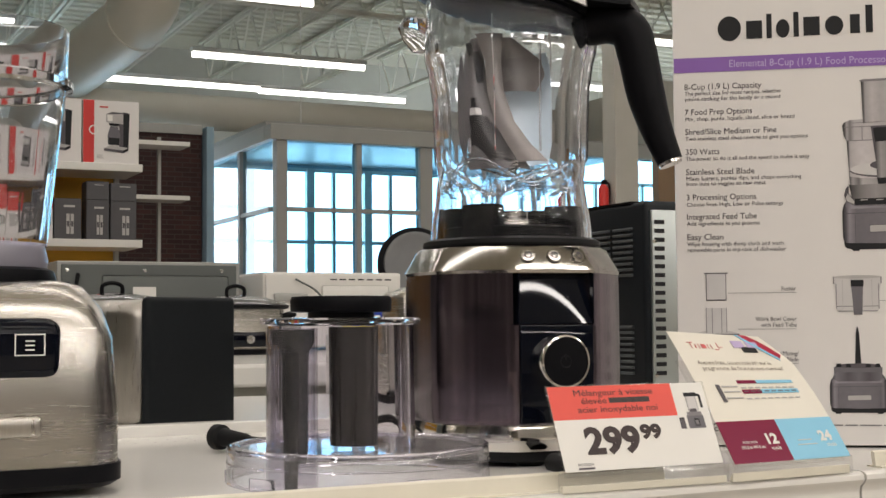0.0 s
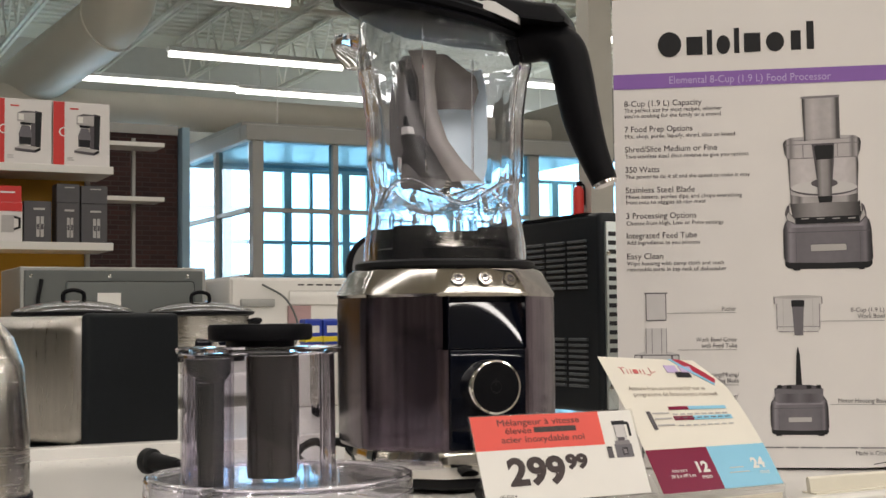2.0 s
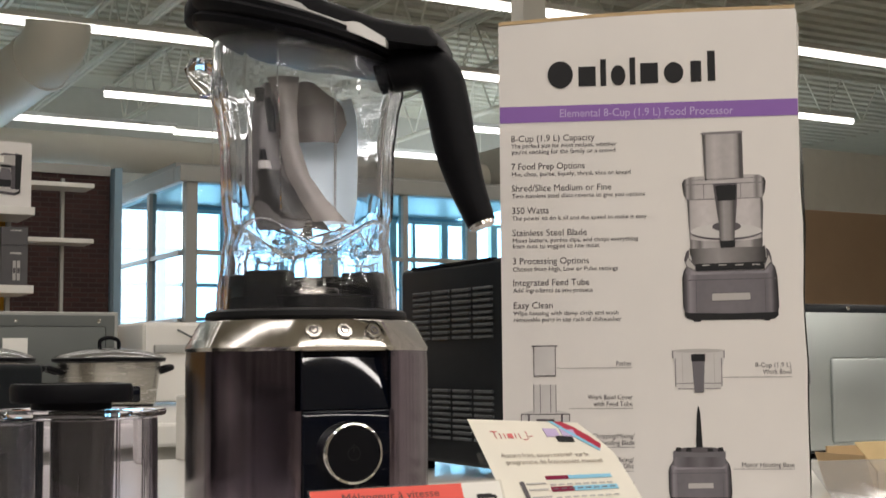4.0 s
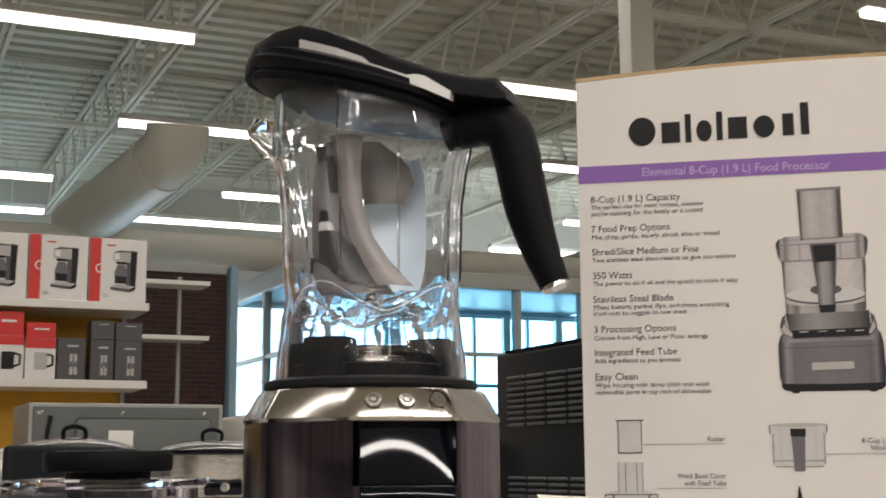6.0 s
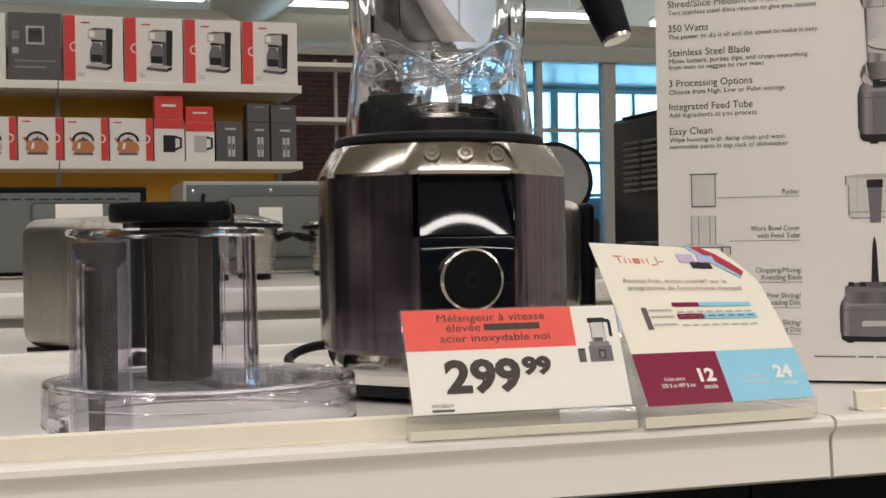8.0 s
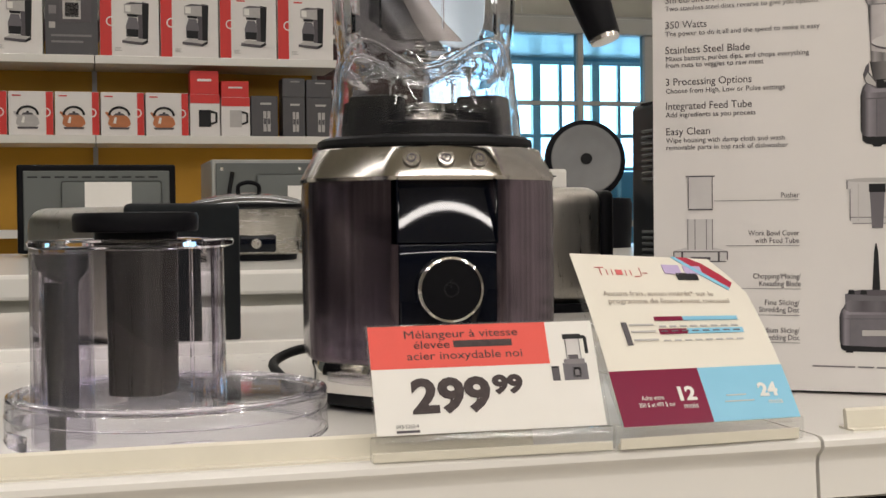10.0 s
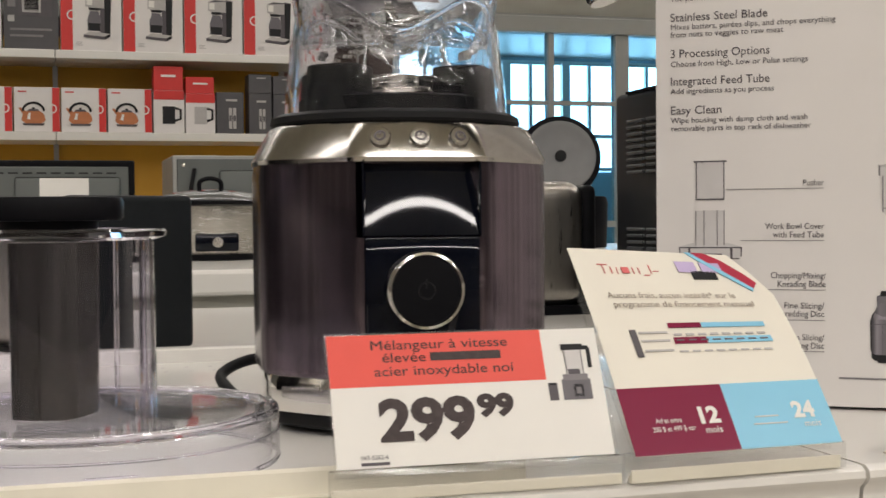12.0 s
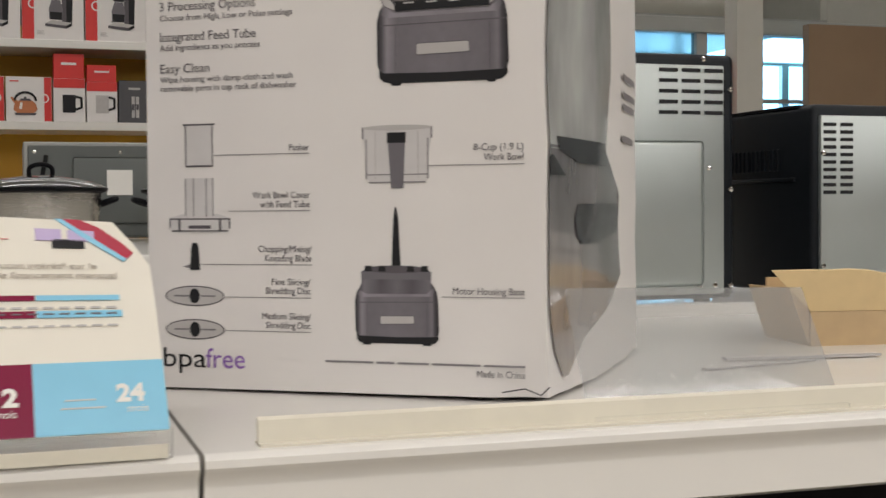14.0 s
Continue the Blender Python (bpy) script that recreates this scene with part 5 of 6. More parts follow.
def strip(name, x0, x1, f0, f1, material, lift, cut=0.0, label=""):
    rows = []
    for j in range(9):
        f = f0 + (f1 - f0) * j / 8
        right = x1 - (cut * max(0, f - 0.78) / 0.22 if cut else 0)
        rows.append([tuple(Vector(bent(x0 + (right - x0) * i / 6, f)) + Vector((0, -lift, 0))) for i in range(7)])
    bm = loft(rows, False, False, closed=False)
    bmesh.ops.solidify(bm, geom=bm.faces, thickness=0.0003)
    return part(name, bm, material, card, label)


strip("sheet", 0, W, 0, 1.0, CREAM_PAPER, 0.0, 0.015, "cream printed sheet")
strip("maroon_field", 0.0, W * 0.5, 0.0, 0.288, MAROON, 0.0004, label="maroon printed field")
strip("blue_field", W * 0.5, W, 0.0, 0.288, SKYBLUE, 0.0004, label="sky-blue printed field")


def on_card(name, x0, x1, z0, z1, material, lift=0.0007, label=""):
    return strip(name, x0, x1, (z0 - DROP) / H, (z1 - DROP) / H, material, lift, label=label)


SOFT_RED = mat("soft_red_print", (0.62, 0.13, 0.13), 0.45, vary=0.15, grain=80)
MAROON_RED = mat("crimson_print", (0.42, 0.015, 0.05), 0.4, vary=0.03, grain=40)
rows = [((0.0745, 1.0), (0.0830, 1.0)), ((0.0850, 0.92), (0.0920, 0.955)), ((0.0955, 0.84), (0.1012, 0.878)), ((0.1030, 0.780), (0.1066, 0.818))]
for dx0, dx1, mt, lift in ((0.0, 1.0, MAROON_RED, 0.0006), (-0.40, 0.0, SKYBLUE, 0.0007)):
    rr = []
    for (a, fa), (b, fb) in rows:
        p, q = Vector(bent(a, fa)), Vector(bent(b, fb))
        rr.append([tuple(p + (q - p) * dx0 + Vector((0, -lift, 0))), tuple(p + (q - p) * dx1 + Vector((0, -lift, 0)))])
    bm = loft(rr, False, False, closed=False)
    bmesh.ops.solidify(bm, geom=bm.faces, thickness=0.0003)
    part("ribbon", bm, mt, card, "printed diagonal ribbon")
for x0, x1, z0, z1, mt in ((0.0135, 0.0195, 0.1214, 0.1219, SOFT_RED), (0.0163, 0.0168, 0.1155, 0.1215, SOFT_RED), (0.0207, 0.0211, 0.1155, 0.1200, SOFT_RED), (0.0242, 0.0246, 0.1155, 0.1200, SOFT_RED), (0.0270, 0.0315, 0.1158, 0.1200, SOFT_RED), (0.0337, 0.0341, 0.1155, 0.1200, SOFT_RED), (0.0372, 0.0376, 0.1155, 0.1200, SOFT_RED), (0.0395, 0.0430, 0.1144, 0.1149, SOFT_RED), (0.0442, 0.0446, 0.1155, 0.1222, SOFT_RED), (0.0458, 0.0490, 0.1175, 0.1179, SOFT_RED),
                           (0.0615, 0.0735, 0.1175, 0.1255, LILAC), (0.0765, 0.0890, 0.1175, 0.1250, LILAC), (0.0690, 0.0840, 0.1125, 0.1185, INK)):
    on_card("mark", x0, x1, z0, z1, mt)


def card_words(body, x, z, size, material, width, bold=0.0):
    z -= DROP
    ob = words(card, body, x, z, size, material, 0.0, width=width, bold=bold)
    for v in ob.data.vertices:
        v.co.z += 0.0008 - bent(x + v.co.x, (z + v.co.y) / H)[1]
    return ob


FADED = mat("faded_brown_print", (0.33, 0.28, 0.23), 0.5, vary=0.4, grain=250, spec=0.2)
card_words("Aucuns frais, aucun intérêt* sur le", 0.0125, 0.0985, 0.0056, FADED, 0.076)
card_words("programme de financement mensuel", 0.0140, 0.0925, 0.0056, FADED, 0.083)
on_card("table_bar", 0.0175, 0.0210, 0.0615, 0.0780, GREY_INK)
on_card("table_cell", 0.0405, 0.0595, 0.0790, 0.0820, MAROON)
on_card("table_cell", 0.0600, 0.0975, 0.0790, 0.0820, SKYBLUE)
on_card("table_cell", 0.0410, 0.0595, 0.0690, 0.0728, MAROON)
on_card("table_cell", 0.0600, 0.0980, 0.0690, 0.0728, SKYBLUE)
for z in (0.0645, 0.0705, 0.0755):
    on_card("small_print", 0.0225, 0.0385, z, z + 0.0012, PALE_INK)
for i in range(8):
    on_card("small_print", 0.0420 + i * 0.0070, 0.0465 + i * 0.0070, 0.0637, 0.0647, PALE_INK)
    on_card("small_print", 0.0420 + i * 0.0070, 0.0465 + i * 0.0070, 0.0740, 0.0752, PALE_INK)
    on_card("small_print", 0.0420 + i * 0.0070, 0.0465 + i * 0.0070, 0.0705, 0.0713, STEEL_INK, 0.0010)
card_words("12", 0.0375, 0.0235, 0.0120, PAPER, 0.0110, bold=0.0005)
card_words("mois", 0.0405, 0.0180, 0.0052, PAPER, 0.0090)
card_words("24", 0.0920, 0.0235, 0.0120, PAPER, 0.0125, bold=0.0005)
card_words("mois", 0.0960, 0.0180, 0.0052, PAPER, 0.0090)
card_words("Achat entre", 0.0155, 0.0245, 0.0040, PAPER, 0.0140)
card_words("200 $ et 499 $ sur", 0.0125, 0.0200, 0.0040, PAPER, 0.0230)
on_card("small_print", 0.0700, 0.0830, 0.0247, 0.0254, LIGHT_INK)
on_card("small_print", 0.0680, 0.0870, 0.0207, 0.0214, LIGHT_INK)
CARD_UP = pose(0, 0, 0, 41.25)
part("holder_foot", cube(-0.004, 0.115, -0.002, 0.008, -0.0124, 0.0008, 0.001), SLEEVE, card, "clear clip foot", m=CARD_UP, shadow=False)
for k in range(3):
    part("holder_strip", cube(-0.002, 0.113, 0.0002 + k * 0.0016, 0.0012 + k * 0.0016, -0.0125, -0.0062 - 0.0018 * k, 0.0003), CREAM, card, "cream edge of the stacked sheets", m=CARD_UP, smooth=False)
part("holder_back", cube(0, 0.108, 0.0015, 0.0025, -0.002, 0.10), SLEEVE, card, "clear holder back", shadow=False)

# ---- other appliances on the counters ----


def back_vents(parent, x0, x1, z0, z1, cols, rows, y, material=INK, w=0.7, tall=0.0042):
    dx, dz = (x1 - x0) / cols, (z1 - z0) / rows
    for i in range(cols):
        for j in range(rows):
            x, z = x0 + i * dx, z0 + j * dz
            part("vent_slot", cube(x, x + dx * w, y - 0.0008, y + 0.0004, z, z + min(tall, dz * 0.5), 0.0003, 1), material, parent, smooth=False)


OVEN_PAINT = mat("blue_black_enamel", (0.009, 0.011, 0.014), 0.38, vary=0.15, grain=60, spec=0.2)
# Lip colour is raised above the enamel so louvre edges look lit.
LOUVRE_LIP = mat("light_edged_enamel_lip", (0.075, 0.082, 0.090), 0.35, vary=0.3, grain=80, spec=0.5)


def toaster_oven(u, v, w, d, h, label, short=False):
    o = thing("toaster_oven", label, "toaster oven", S(u, v, -0.012), "toaster ovens seen from behind")
    part("shell", cube(0, w, 0.004, d, 0.014, h, 0.008, 3), OVEN_PAINT, o, "black steel shell")
    back = part("back_panel", cube(0.009, w - 0.017, -0.0015, 0.006, 0.020, h - 0.014, 0.002, 2), GALV, o, "galvanised back panel")
    part("pressed_panel", cube(w * 0.28, w - 0.046, -0.0060, 0.0, 0.03, h * 0.66, 0.0055, 3), GALV, back, "pressed raised panel")
    back_vents(back, w - 0.103, w - 0.014, h - 0.072, h - 0.010, 3, 5, -0.0020, w=0.82)
    if short:
        back_vents(back, 0.012, 0.060, h - 0.110, h - 0.018, 2, 10, -0.0020, w=0.75)
    else:
        back_vents(back, 0.012, 0.034, 0.05, h - 0.022, 1, 18, -0.0020, w=0.8, tall=0.0062)
    for x, z in ((w - 0.009, h - 0.042), (w - 0.009, h - 0.16), (w - 0.009, 0.03), (w - 0.045, h - 0.007), (0.15, h - 0.007), (w - 0.05, 0.03), (w - 0.03, 0.03), (w - 0.06, h - 0.11), (w - 0.038, h - 0.135), (0.012, h - 0.06), (0.012, 0.05)):
        part("screw", lathe([(0.0032, 0), (0.003, 0.0018), (0.0, 0.0024)], 12), CHROME, back, m=pose(x, -0.0015, z, 90))
    # louvres pressed into the left side
    for j in range(0 if short else 9):
        for k in range(4):
            for z0 in (h - 0.11, 0.05):
                z = z0 + j * 0.0085
                part("louvre", cube(-0.0040, 0.002, 0.035 + k * 0.06, 0.085 + k * 0.06, z, z + 0.0040, 0.001, 1), LOUVRE_LIP, o, smooth=False)
    if short:
        part("pressed_ledge", cube(-0.003, 0.002, 0.04, 0.20, h - 0.094, h - 0.089, 0.0015, 2), OVEN_PAINT, o, "pressed ledge in the side")
        for k in range(12):
            part("louvre", cube(-0.0022, 0.002, 0.075 + k * 0.0105, 0.080 + k * 0.0105, h - 0.080, h - 0.052, 0.001, 1), OVEN_PAINT, o, smooth=False)
    part("handle_socket", cube(-0.001, w + 0.002, d * 0.12, d * 0.88, h - 0.002, h + 0.001), BLACK, o, smooth=False)
    for x in (0.03, w - 0.03):
        for y in (0.03, d - 0.03):
            part("foot", lathe([(0.010, 0.0), (0.011, 0.003), (0.009, 0.016)], 14), RUBBER, o, m=pose(x, y, 0))
    return o


toaster_oven(0.360, 0.800, 0.381, 0.31, 0.304, "black toaster oven with galvanised vented back")
toaster_oven(0.848, 0.800, 0.381, 0.31, 0.248, "lower black toaster oven with galvanised vented back", True)

TOASTER_BLACK = mat("charcoal_plastic", (0.012, 0.014, 0.016), 0.5, vary=0.12, grain=150, spec=0.10)
# wide toaster: black end panel and steel side
t = thing("toaster", "wide toaster with black end panel and steel side", "toaster", S(-0.374, 0.760, -0.012, 29.5))
part("end_panel", cube(0, 0.149, 0.0, 0.014, 0.004, 0.163, 0.0065, 3), TOASTER_BLACK, t, "matt black end panel")
part("steel_shell", cube(-0.003, 0.146, 0.012, 0.236, 0.006, 0.160, 0.022, 5), STEEL_V, t, "brushed steel shell")
part("control_side", cube(0.144, 0.152, 0.014, 0.23, 0.008, 0.157, 0.004), BLACK, t)
part("foot_plate", cube(0.004, 0.146, 0.006, 0.225, 0, 0.006), RUBBER, t, smooth=False)
t = thing("toaster", "brushed steel toaster with black ends", "toaster", S(0.130, 1.14, -0.012))
part("steel_shell", cube(0.005, 0.202, 0, 0.10, 0.012, 0.187, 0.026, 5), STEEL_V, t, "brushed steel shell")
part("end_panel", cube(0.196, 0.218, 0.004, 0.096, 0.012, 0.182, 0.010, 4), BLACK, t, "black plastic end")
part("end_panel", cube(-0.004, 0.024, 0.006, 0.094, 0.012, 0.180, 0.012, 3), STEEL, t)
part("base_band", cube(0.006, 0.212, 0.004, 0.096, 0.0, 0.014), BLACK, t, smooth=False)

# steel-fronted blender base at the near end of the counter
t = thing("blender", "stainless blender base with black control panel and clear jar", "blender", S(-0.628, 0.225, 0))


def taper(w0, d0, w1, d1, z, p=5.0):
    return ring(w0, z, 56, ry=d0, power=p)


part("steel_body", loft([taper(0.094, 0.084, 0, 0, 0.022), taper(0.094, 0.084, 0, 0, 0.060), taper(0.090, 0.080, 0, 0, 0.110), taper(0.083, 0.074, 0, 0, 0.130), taper(0.070, 0.062, 0, 0, 0.146), taper(0.056, 0.052, 0, 0, 0.150)]), STEEL, t, "brushed steel housing")
part("foot_skirt", loft([taper(0.090, 0.080, 0, 0, 0.006), taper(0.096, 0.086, 0, 0, 0.010), taper(0.096, 0.086, 0, 0, 0.022)]), BLACK, t, "black plastic skirt")
part("back_shell", loft([taper(0.0945, 0.060, 0, 0, 0.022), taper(0.0965, 0.062, 0, 0, 0.060), taper(0.0915, 0.058, 0, 0, 0.112), taper(0.0835, 0.054, 0, 0, 0.133), taper(0.068, 0.048, 0, 0, 0.150)]), BLACK, t, m=pose(0, 0.022, 0))
pn = part("control_panel", cube(-0.080, 0.049, -0.0850, -0.050, 0.079, 0.124, 0.012, 4), GLOSS, t, "glossy black control panel")
for x in (-0.062, -0.018, 0.016):
    for x0, x1, z0, z1 in ((x, x + 0.0200, 0.1120, 0.1128), (x, x + 0.0200, 0.0980, 0.0988), (x, x + 0.0008, 0.0980, 0.1128), (x + 0.0192, x + 0.0200, 0.0980, 0.1128), (x + 0.007, x + 0.013, 0.1015, 0.1025), (x + 0.007, x + 0.013, 0.1045, 0.1055), (x + 0.007, x + 0.013, 0.1075, 0.1085)):
        part("button_mark", cube(x0, x1, -0.0855, -0.0849, z0, z1), PAPER, pn, smooth=False)
part("name_plate", cube(-0.045, 0.034, -0.0875, -0.080, 0.043, 0.057, 0.003), STEEL_V, t, "raised steel name plate")
jr = part("jar", loft([ring(0.050, 0.176, 48), ring(0.056, 0.230, 48), ring(0.063, 0.290, 48), ring(0.068, 0.292, 48), ring(0.068, 0.297, 48), ring(0.064, 0.299, 48), ring(0.065, 0.335, 48), ring(0.063, 0.335, 48), ring(0.061, 0.292, 48), ring(0.048, 0.180, 48)], False, False), CLEAR, t, "clear plastic jar", shadow=False)
part("jar_collar", lathe([(0.047, 0.150), (0.049, 0.152), (0.051, 0.166), (0.048, 0.178)], 48), mat("smoky_lilac_plastic", (0.20, 0.19, 0.23), 0.3, vary=0.1, grain=20), t, "smoky lilac jar collar")
part("jar_seat", lathe([(0.056, 0.147), (0.057, 0.150), (0.055, 0.158), (0.050, 0.160)], 48), BLACK, t, "black jar seat")
part("jar_handle", tube(curve_points([(-0.058, -0.03, 0.32), (-0.085, -0.04, 0.31), (-0.092, -0.043, 0.26), (-0.07, -0.035, 0.20)], 6), 0.011, 12), BLACK, jr, "black grip")

# multicooker with its lid standing open
t = thing("multicooker", "multicooker with steel lid raised on edge", "multicooker", S(1.125, 3.25, 0.015))
part("pot_body", lathe([(0.13, 0.0), (0.145, 0.01), (0.150, 0.15), (0.145, 0.17), (0.13, 0.172)], 40), BLACK, t, "black cooker body")
LM = pose(0.0, -0.01, 0.295, 82, 0, -12)
ld = part("lid_shell", lathe([(0.126, -0.03), (0.130, -0.02), (0.128, 0.0), (0.118, 0.006)], 48), BLACK, t, "black plastic lid", LM)
part("lid_plate", lathe([(0.112, 0.0065), (0.110, 0.0095), (0.098, 0.0105), (0.090, 0.0085), (0.03, 0.0105), (0.0, 0.011)], 48), mat("dull_steel", (0.15, 0.15, 0.15), 0.45, 0.6, vary=0.1, grain=20), ld, "dull steel inner lid")
part("lid_valve", lathe([(0.018, 0.0105), (0.018, 0.018), (0.012, 0.0185), (0.0, 0.0185)], 20), RUBBER, ld)

# microwave oven seen from behind
t = thing("microwave_oven", "grey microwave oven seen from behind", "microwave", S(-0.055, 3.22, 0.03))
part("case", cube(0, 0.56, 0.004, 0.36, 0.01, 0.278, 0.004), LIGHT_GREY, t, "pale grey case", smooth=False)
bk = part("back_panel", cube(0.012, 0.548, -0.004, 0.006, 0.014, 0.268, 0.003), GREY, t, "dark grey back panel", smooth=False)
part("pressed_panel", cube(0.13, 0.52, -0.012, -0.003, 0.05, 0.235, 0.008, 2), GREY, bk)
part("rating_label", cube(0.222, 0.292, -0.0135, -0.0115, 0.13, 0.20), PAPER, bk, "white rating label", smooth=False)
part("mains_flex", tube(curve_points([(0.06, -0.01, 0.24), (0.05, -0.02, 0.16), (0.09, -0.03, 0.12), (0.07, -0.02, 0.06)], 6), 0.006, 8), RUBBER, bk)
for x, z in ((0.03, 0.25), (0.26, 0.25), (0.5, 0.25), (0.03, 0.03), (0.5, 0.03)):
    part("screw", lathe([(0.005, 0), (0.0, 0.003)], 10), CHROME, bk, m=pose(x, -0.004, z, 90))
t = thing("microwave_oven", "black microwave oven with grey back and label", "microwave", S(-0.60, 3.20, 0.03))
part("case", cube(0, 0.44, 0.004, 0.34, 0.01, 0.262, 0.006), BLACK, t, "black case", smooth=False)
bk = part("back_panel", cube(0.018, 0.422, -0.003, 0.006, 0.02, 0.244, 0.003), GREY, t, "grey back panel", smooth=False)
part("pressed_panel", cube(0.12, 0.40, -0.012, -0.002, 0.04, 0.215, 0.009, 2), GREY, bk)
part("rating_label", cube(0.185, 0.315, -0.0135, -0.0115, 0.13, 0.212), PAPER, bk, "white rating label", smooth=False)
back_vents(bk, 0.03, 0.40, 0.224, 0.240, 10, 1, -0.0035)
t = thing("microwave_oven", "white microwave oven seen from behind with cord", "microwave", S(0.56, 3.15, 0.03))
part("case", cube(0, 0.47, 0.004, 0.36, 0.008, 0.247, 0.008), WHITE, t, "white enamelled case", smooth=False)
bk = part("back_panel", cube(0.006, 0.464, -0.003, 0.006, 0.012, 0.238, 0.002), WHITE, t, smooth=False)
part("pressed_panel", cube(0.19, 0.42, -0.010, -0.002, 0.16, 0.205, 0.006, 2), WHITE, bk)
part("hinge_cover", cube(0.03, 0.14, -0.020, -0.002, 0.155, 0.180, 0.004), LIGHT_GREY, bk)
FADED_PINK = mat("faded_pink_label", (0.42, 0.27, 0.27), 0.5, vary=0.2, grain=30, stretch=(0.2, 1, 1))
part("rating_label", cube(0.186, 0.261, -0.0135, -0.0025, 0.092, 0.158), FADED_PINK, bk, "faded pink label", smooth=False)
part("mains_flex", tube(curve_points([(0.10, -0.012, 0.225), (0.17, -0.03, 0.18), (0.21, -0.03, 0.10), (0.20, -0.03, 0.03), (0.18, -0.03, 0.008)], 7), 0.0032, 8), GREY, bk)
back_vents(bk, 0.22, 0.44, 0.222, 0.234, 7, 1, -0.0035)


LID_GLASS = mat("smoked_lid_glass", (0.20, 0.20, 0.20), 0.10, 0.8, vary=0.2, grain=8)


def slow_cooker(u, v, label):
    c = thing("slow_cooker", label, "slow cooker", S(u, v, 0.03), "slow cookers")
    part("steel_body", lathe([(0.115, 0.012), (0.125, 0.02), (0.135, 0.10), (0.136, 0.128)], 44), STEEL, c, "brushed steel body")
    part("foot_band", lathe([(0.112, 0.0), (0.118, 0.002), (0.118, 0.014)], 40), BLACK, c)
    part("pot_rim", lathe([(0.136, 0.126), (0.150, 0.130), (0.152, 0.138), (0.140, 0.142)], 44), BLACK, c, "black stoneware rim")
    ld = part("lid", lathe([(0.146, 0.140), (0.140, 0.146), (0.09, 0.160), (0.03, 0.168), (0.0, 0.169)], 44), LID_GLASS, c, "shiny dark glass lid")
    part("lid_knob", tube(curve_points([(-0.026, 0, 0.164), (-0.024, 0, 0.186), (0, 0, 0.194), (0.024, 0, 0.186), (0.026, 0, 0.164)], 5), 0.0055, 8), BLACK, ld, "black loop knob")
    for s in (-1, 1):
        part("side_handle", tube(curve_points([(s * 0.132, -0.03, 0.10), (s * 0.165, -0.03, 0.112), (s * 0.165, 0.03, 0.112), (s * 0.132, 0.03, 0.10)], 5), 0.008, 8), BLACK, c, "black side handle")
    dl = part("control_panel", cube(-0.05, 0.05, -0.132, -0.112, 0.022, 0.064, 0.006), GLOSS, c, "black control panel")
    part("control_knob", lathe([(0.013, 0), (0.012, 0.010), (0.0, 0.011)], 18), STEEL, dl, m=pose(0, -0.132, 0.043, 90))
    return c


slow_cooker(0.38, 2.86, "steel slow cooker with black rim and shiny lid")
slow_cooker(-0.02, 2.62, "steel slow cooker with loop-handled lid")

# blue and yellow tins
for du in (0.0, 0.0345):
    for dz in (0.093,):
        t = thing("tin", "small blue tin with a yellow band", "tin", S(0.1635 + du, 1.44, 0.0038 + dz), "stacked tins")
        part("tin_body", cube(-0.0165, 0.0165, -0.0165, 0.0165, 0, 0.0462, 0.004, 3), BLUE_TIN, t, "blue printed body", smooth=False)
        part("yellow_band", cube(-0.0168, 0.0168, -0.0168, 0.0168, 0.004, 0.016, 0.002), YELLOW_PRINT, t, "yellow printed band", smooth=False)
        part("mark", cube(-0.010, 0.010, -0.0173, -0.0166, 0.0215, 0.034), PAPER, t, "pale printed mark", smooth=False)
t = thing("tin_crate", "white display block under the tins", "display block", S(0.125, 1.405, -0.012))
part("block", cube(0, 0.14, 0, 0.09, 0, 0.1085, 0.003), WHITE, t, smooth=False)

# open cardboard tray
t = thing("cardboard_tray", "torn open kraft cardboard tray", "cardboard tray", S(0.516, 0.305, 0, -9))
part("tray_floor", cube(0, 0.34, 0.004, 0.09, 0.0, 0.003), KRAFT, t, smooth=False)
part("tray_wall", cube(0, 0.34, 0.0, 0.003, 0, 0.0270), KRAFT, t, "lower front wall", smooth=False)
flap = []
for k in range(25):
    x = -0.036 + 0.376 * k / 24
    torn = 0.0012 * noise.noise((x * 60, 2, 0)) - 0.004 * math.exp(-((x - 0.062) / 0.008) ** 2)
    low = (max(x, 0.0), -0.0006, 0.0275)
    flap.append([low, (max(x, -0.036), -0.010, 0.0600 + torn), (max(x, -0.036), -0.0078, 0.0608 + torn), (low[0], 0.0018, 0.0275)])
part("tray_flap", loft(flap), mat("pale_kraft_cardboard", (0.66, 0.50, 0.27), 0.8, vary=0.08, grain=60, bump=0.08), t, "pale torn front flap", smooth=False)
part("tray_wall", loft([[(0, 0.003, 0), (0.003, 0.003, 0), (0.003, 0.09, 0), (0, 0.09, 0)], [(-0.020, -0.004, 0.046), (-0.017, -0.004, 0.046), (-0.012, 0.09, 0.044), (-0.015, 0.09, 0.044)]]), KRAFT, t, smooth=False)
part("tray_wall", cube(0, 0.34, 0.087, 0.09, 0, 0.050), KRAFT, t, smooth=False)
# clear sign holder
t = thing("sign_holder", "empty clear acrylic sign holder leaning back", "sign holder", S(0, 0, 0))
part("clear_sheet", loft([[(0.200, 0.024, 0.003), (0.345, 0.018, 0.003), (0.345, 0.0195, 0.003), (0.200, 0.0255, 0.003)], [(0.224, 0.113, 0.063), (0.379, 0.108, 0.060), (0.379, 0.1095, 0.060), (0.224, 0.1145, 0.063)]]), HOLDER, t, "clear acrylic sheet", smooth=False, shadow=False)
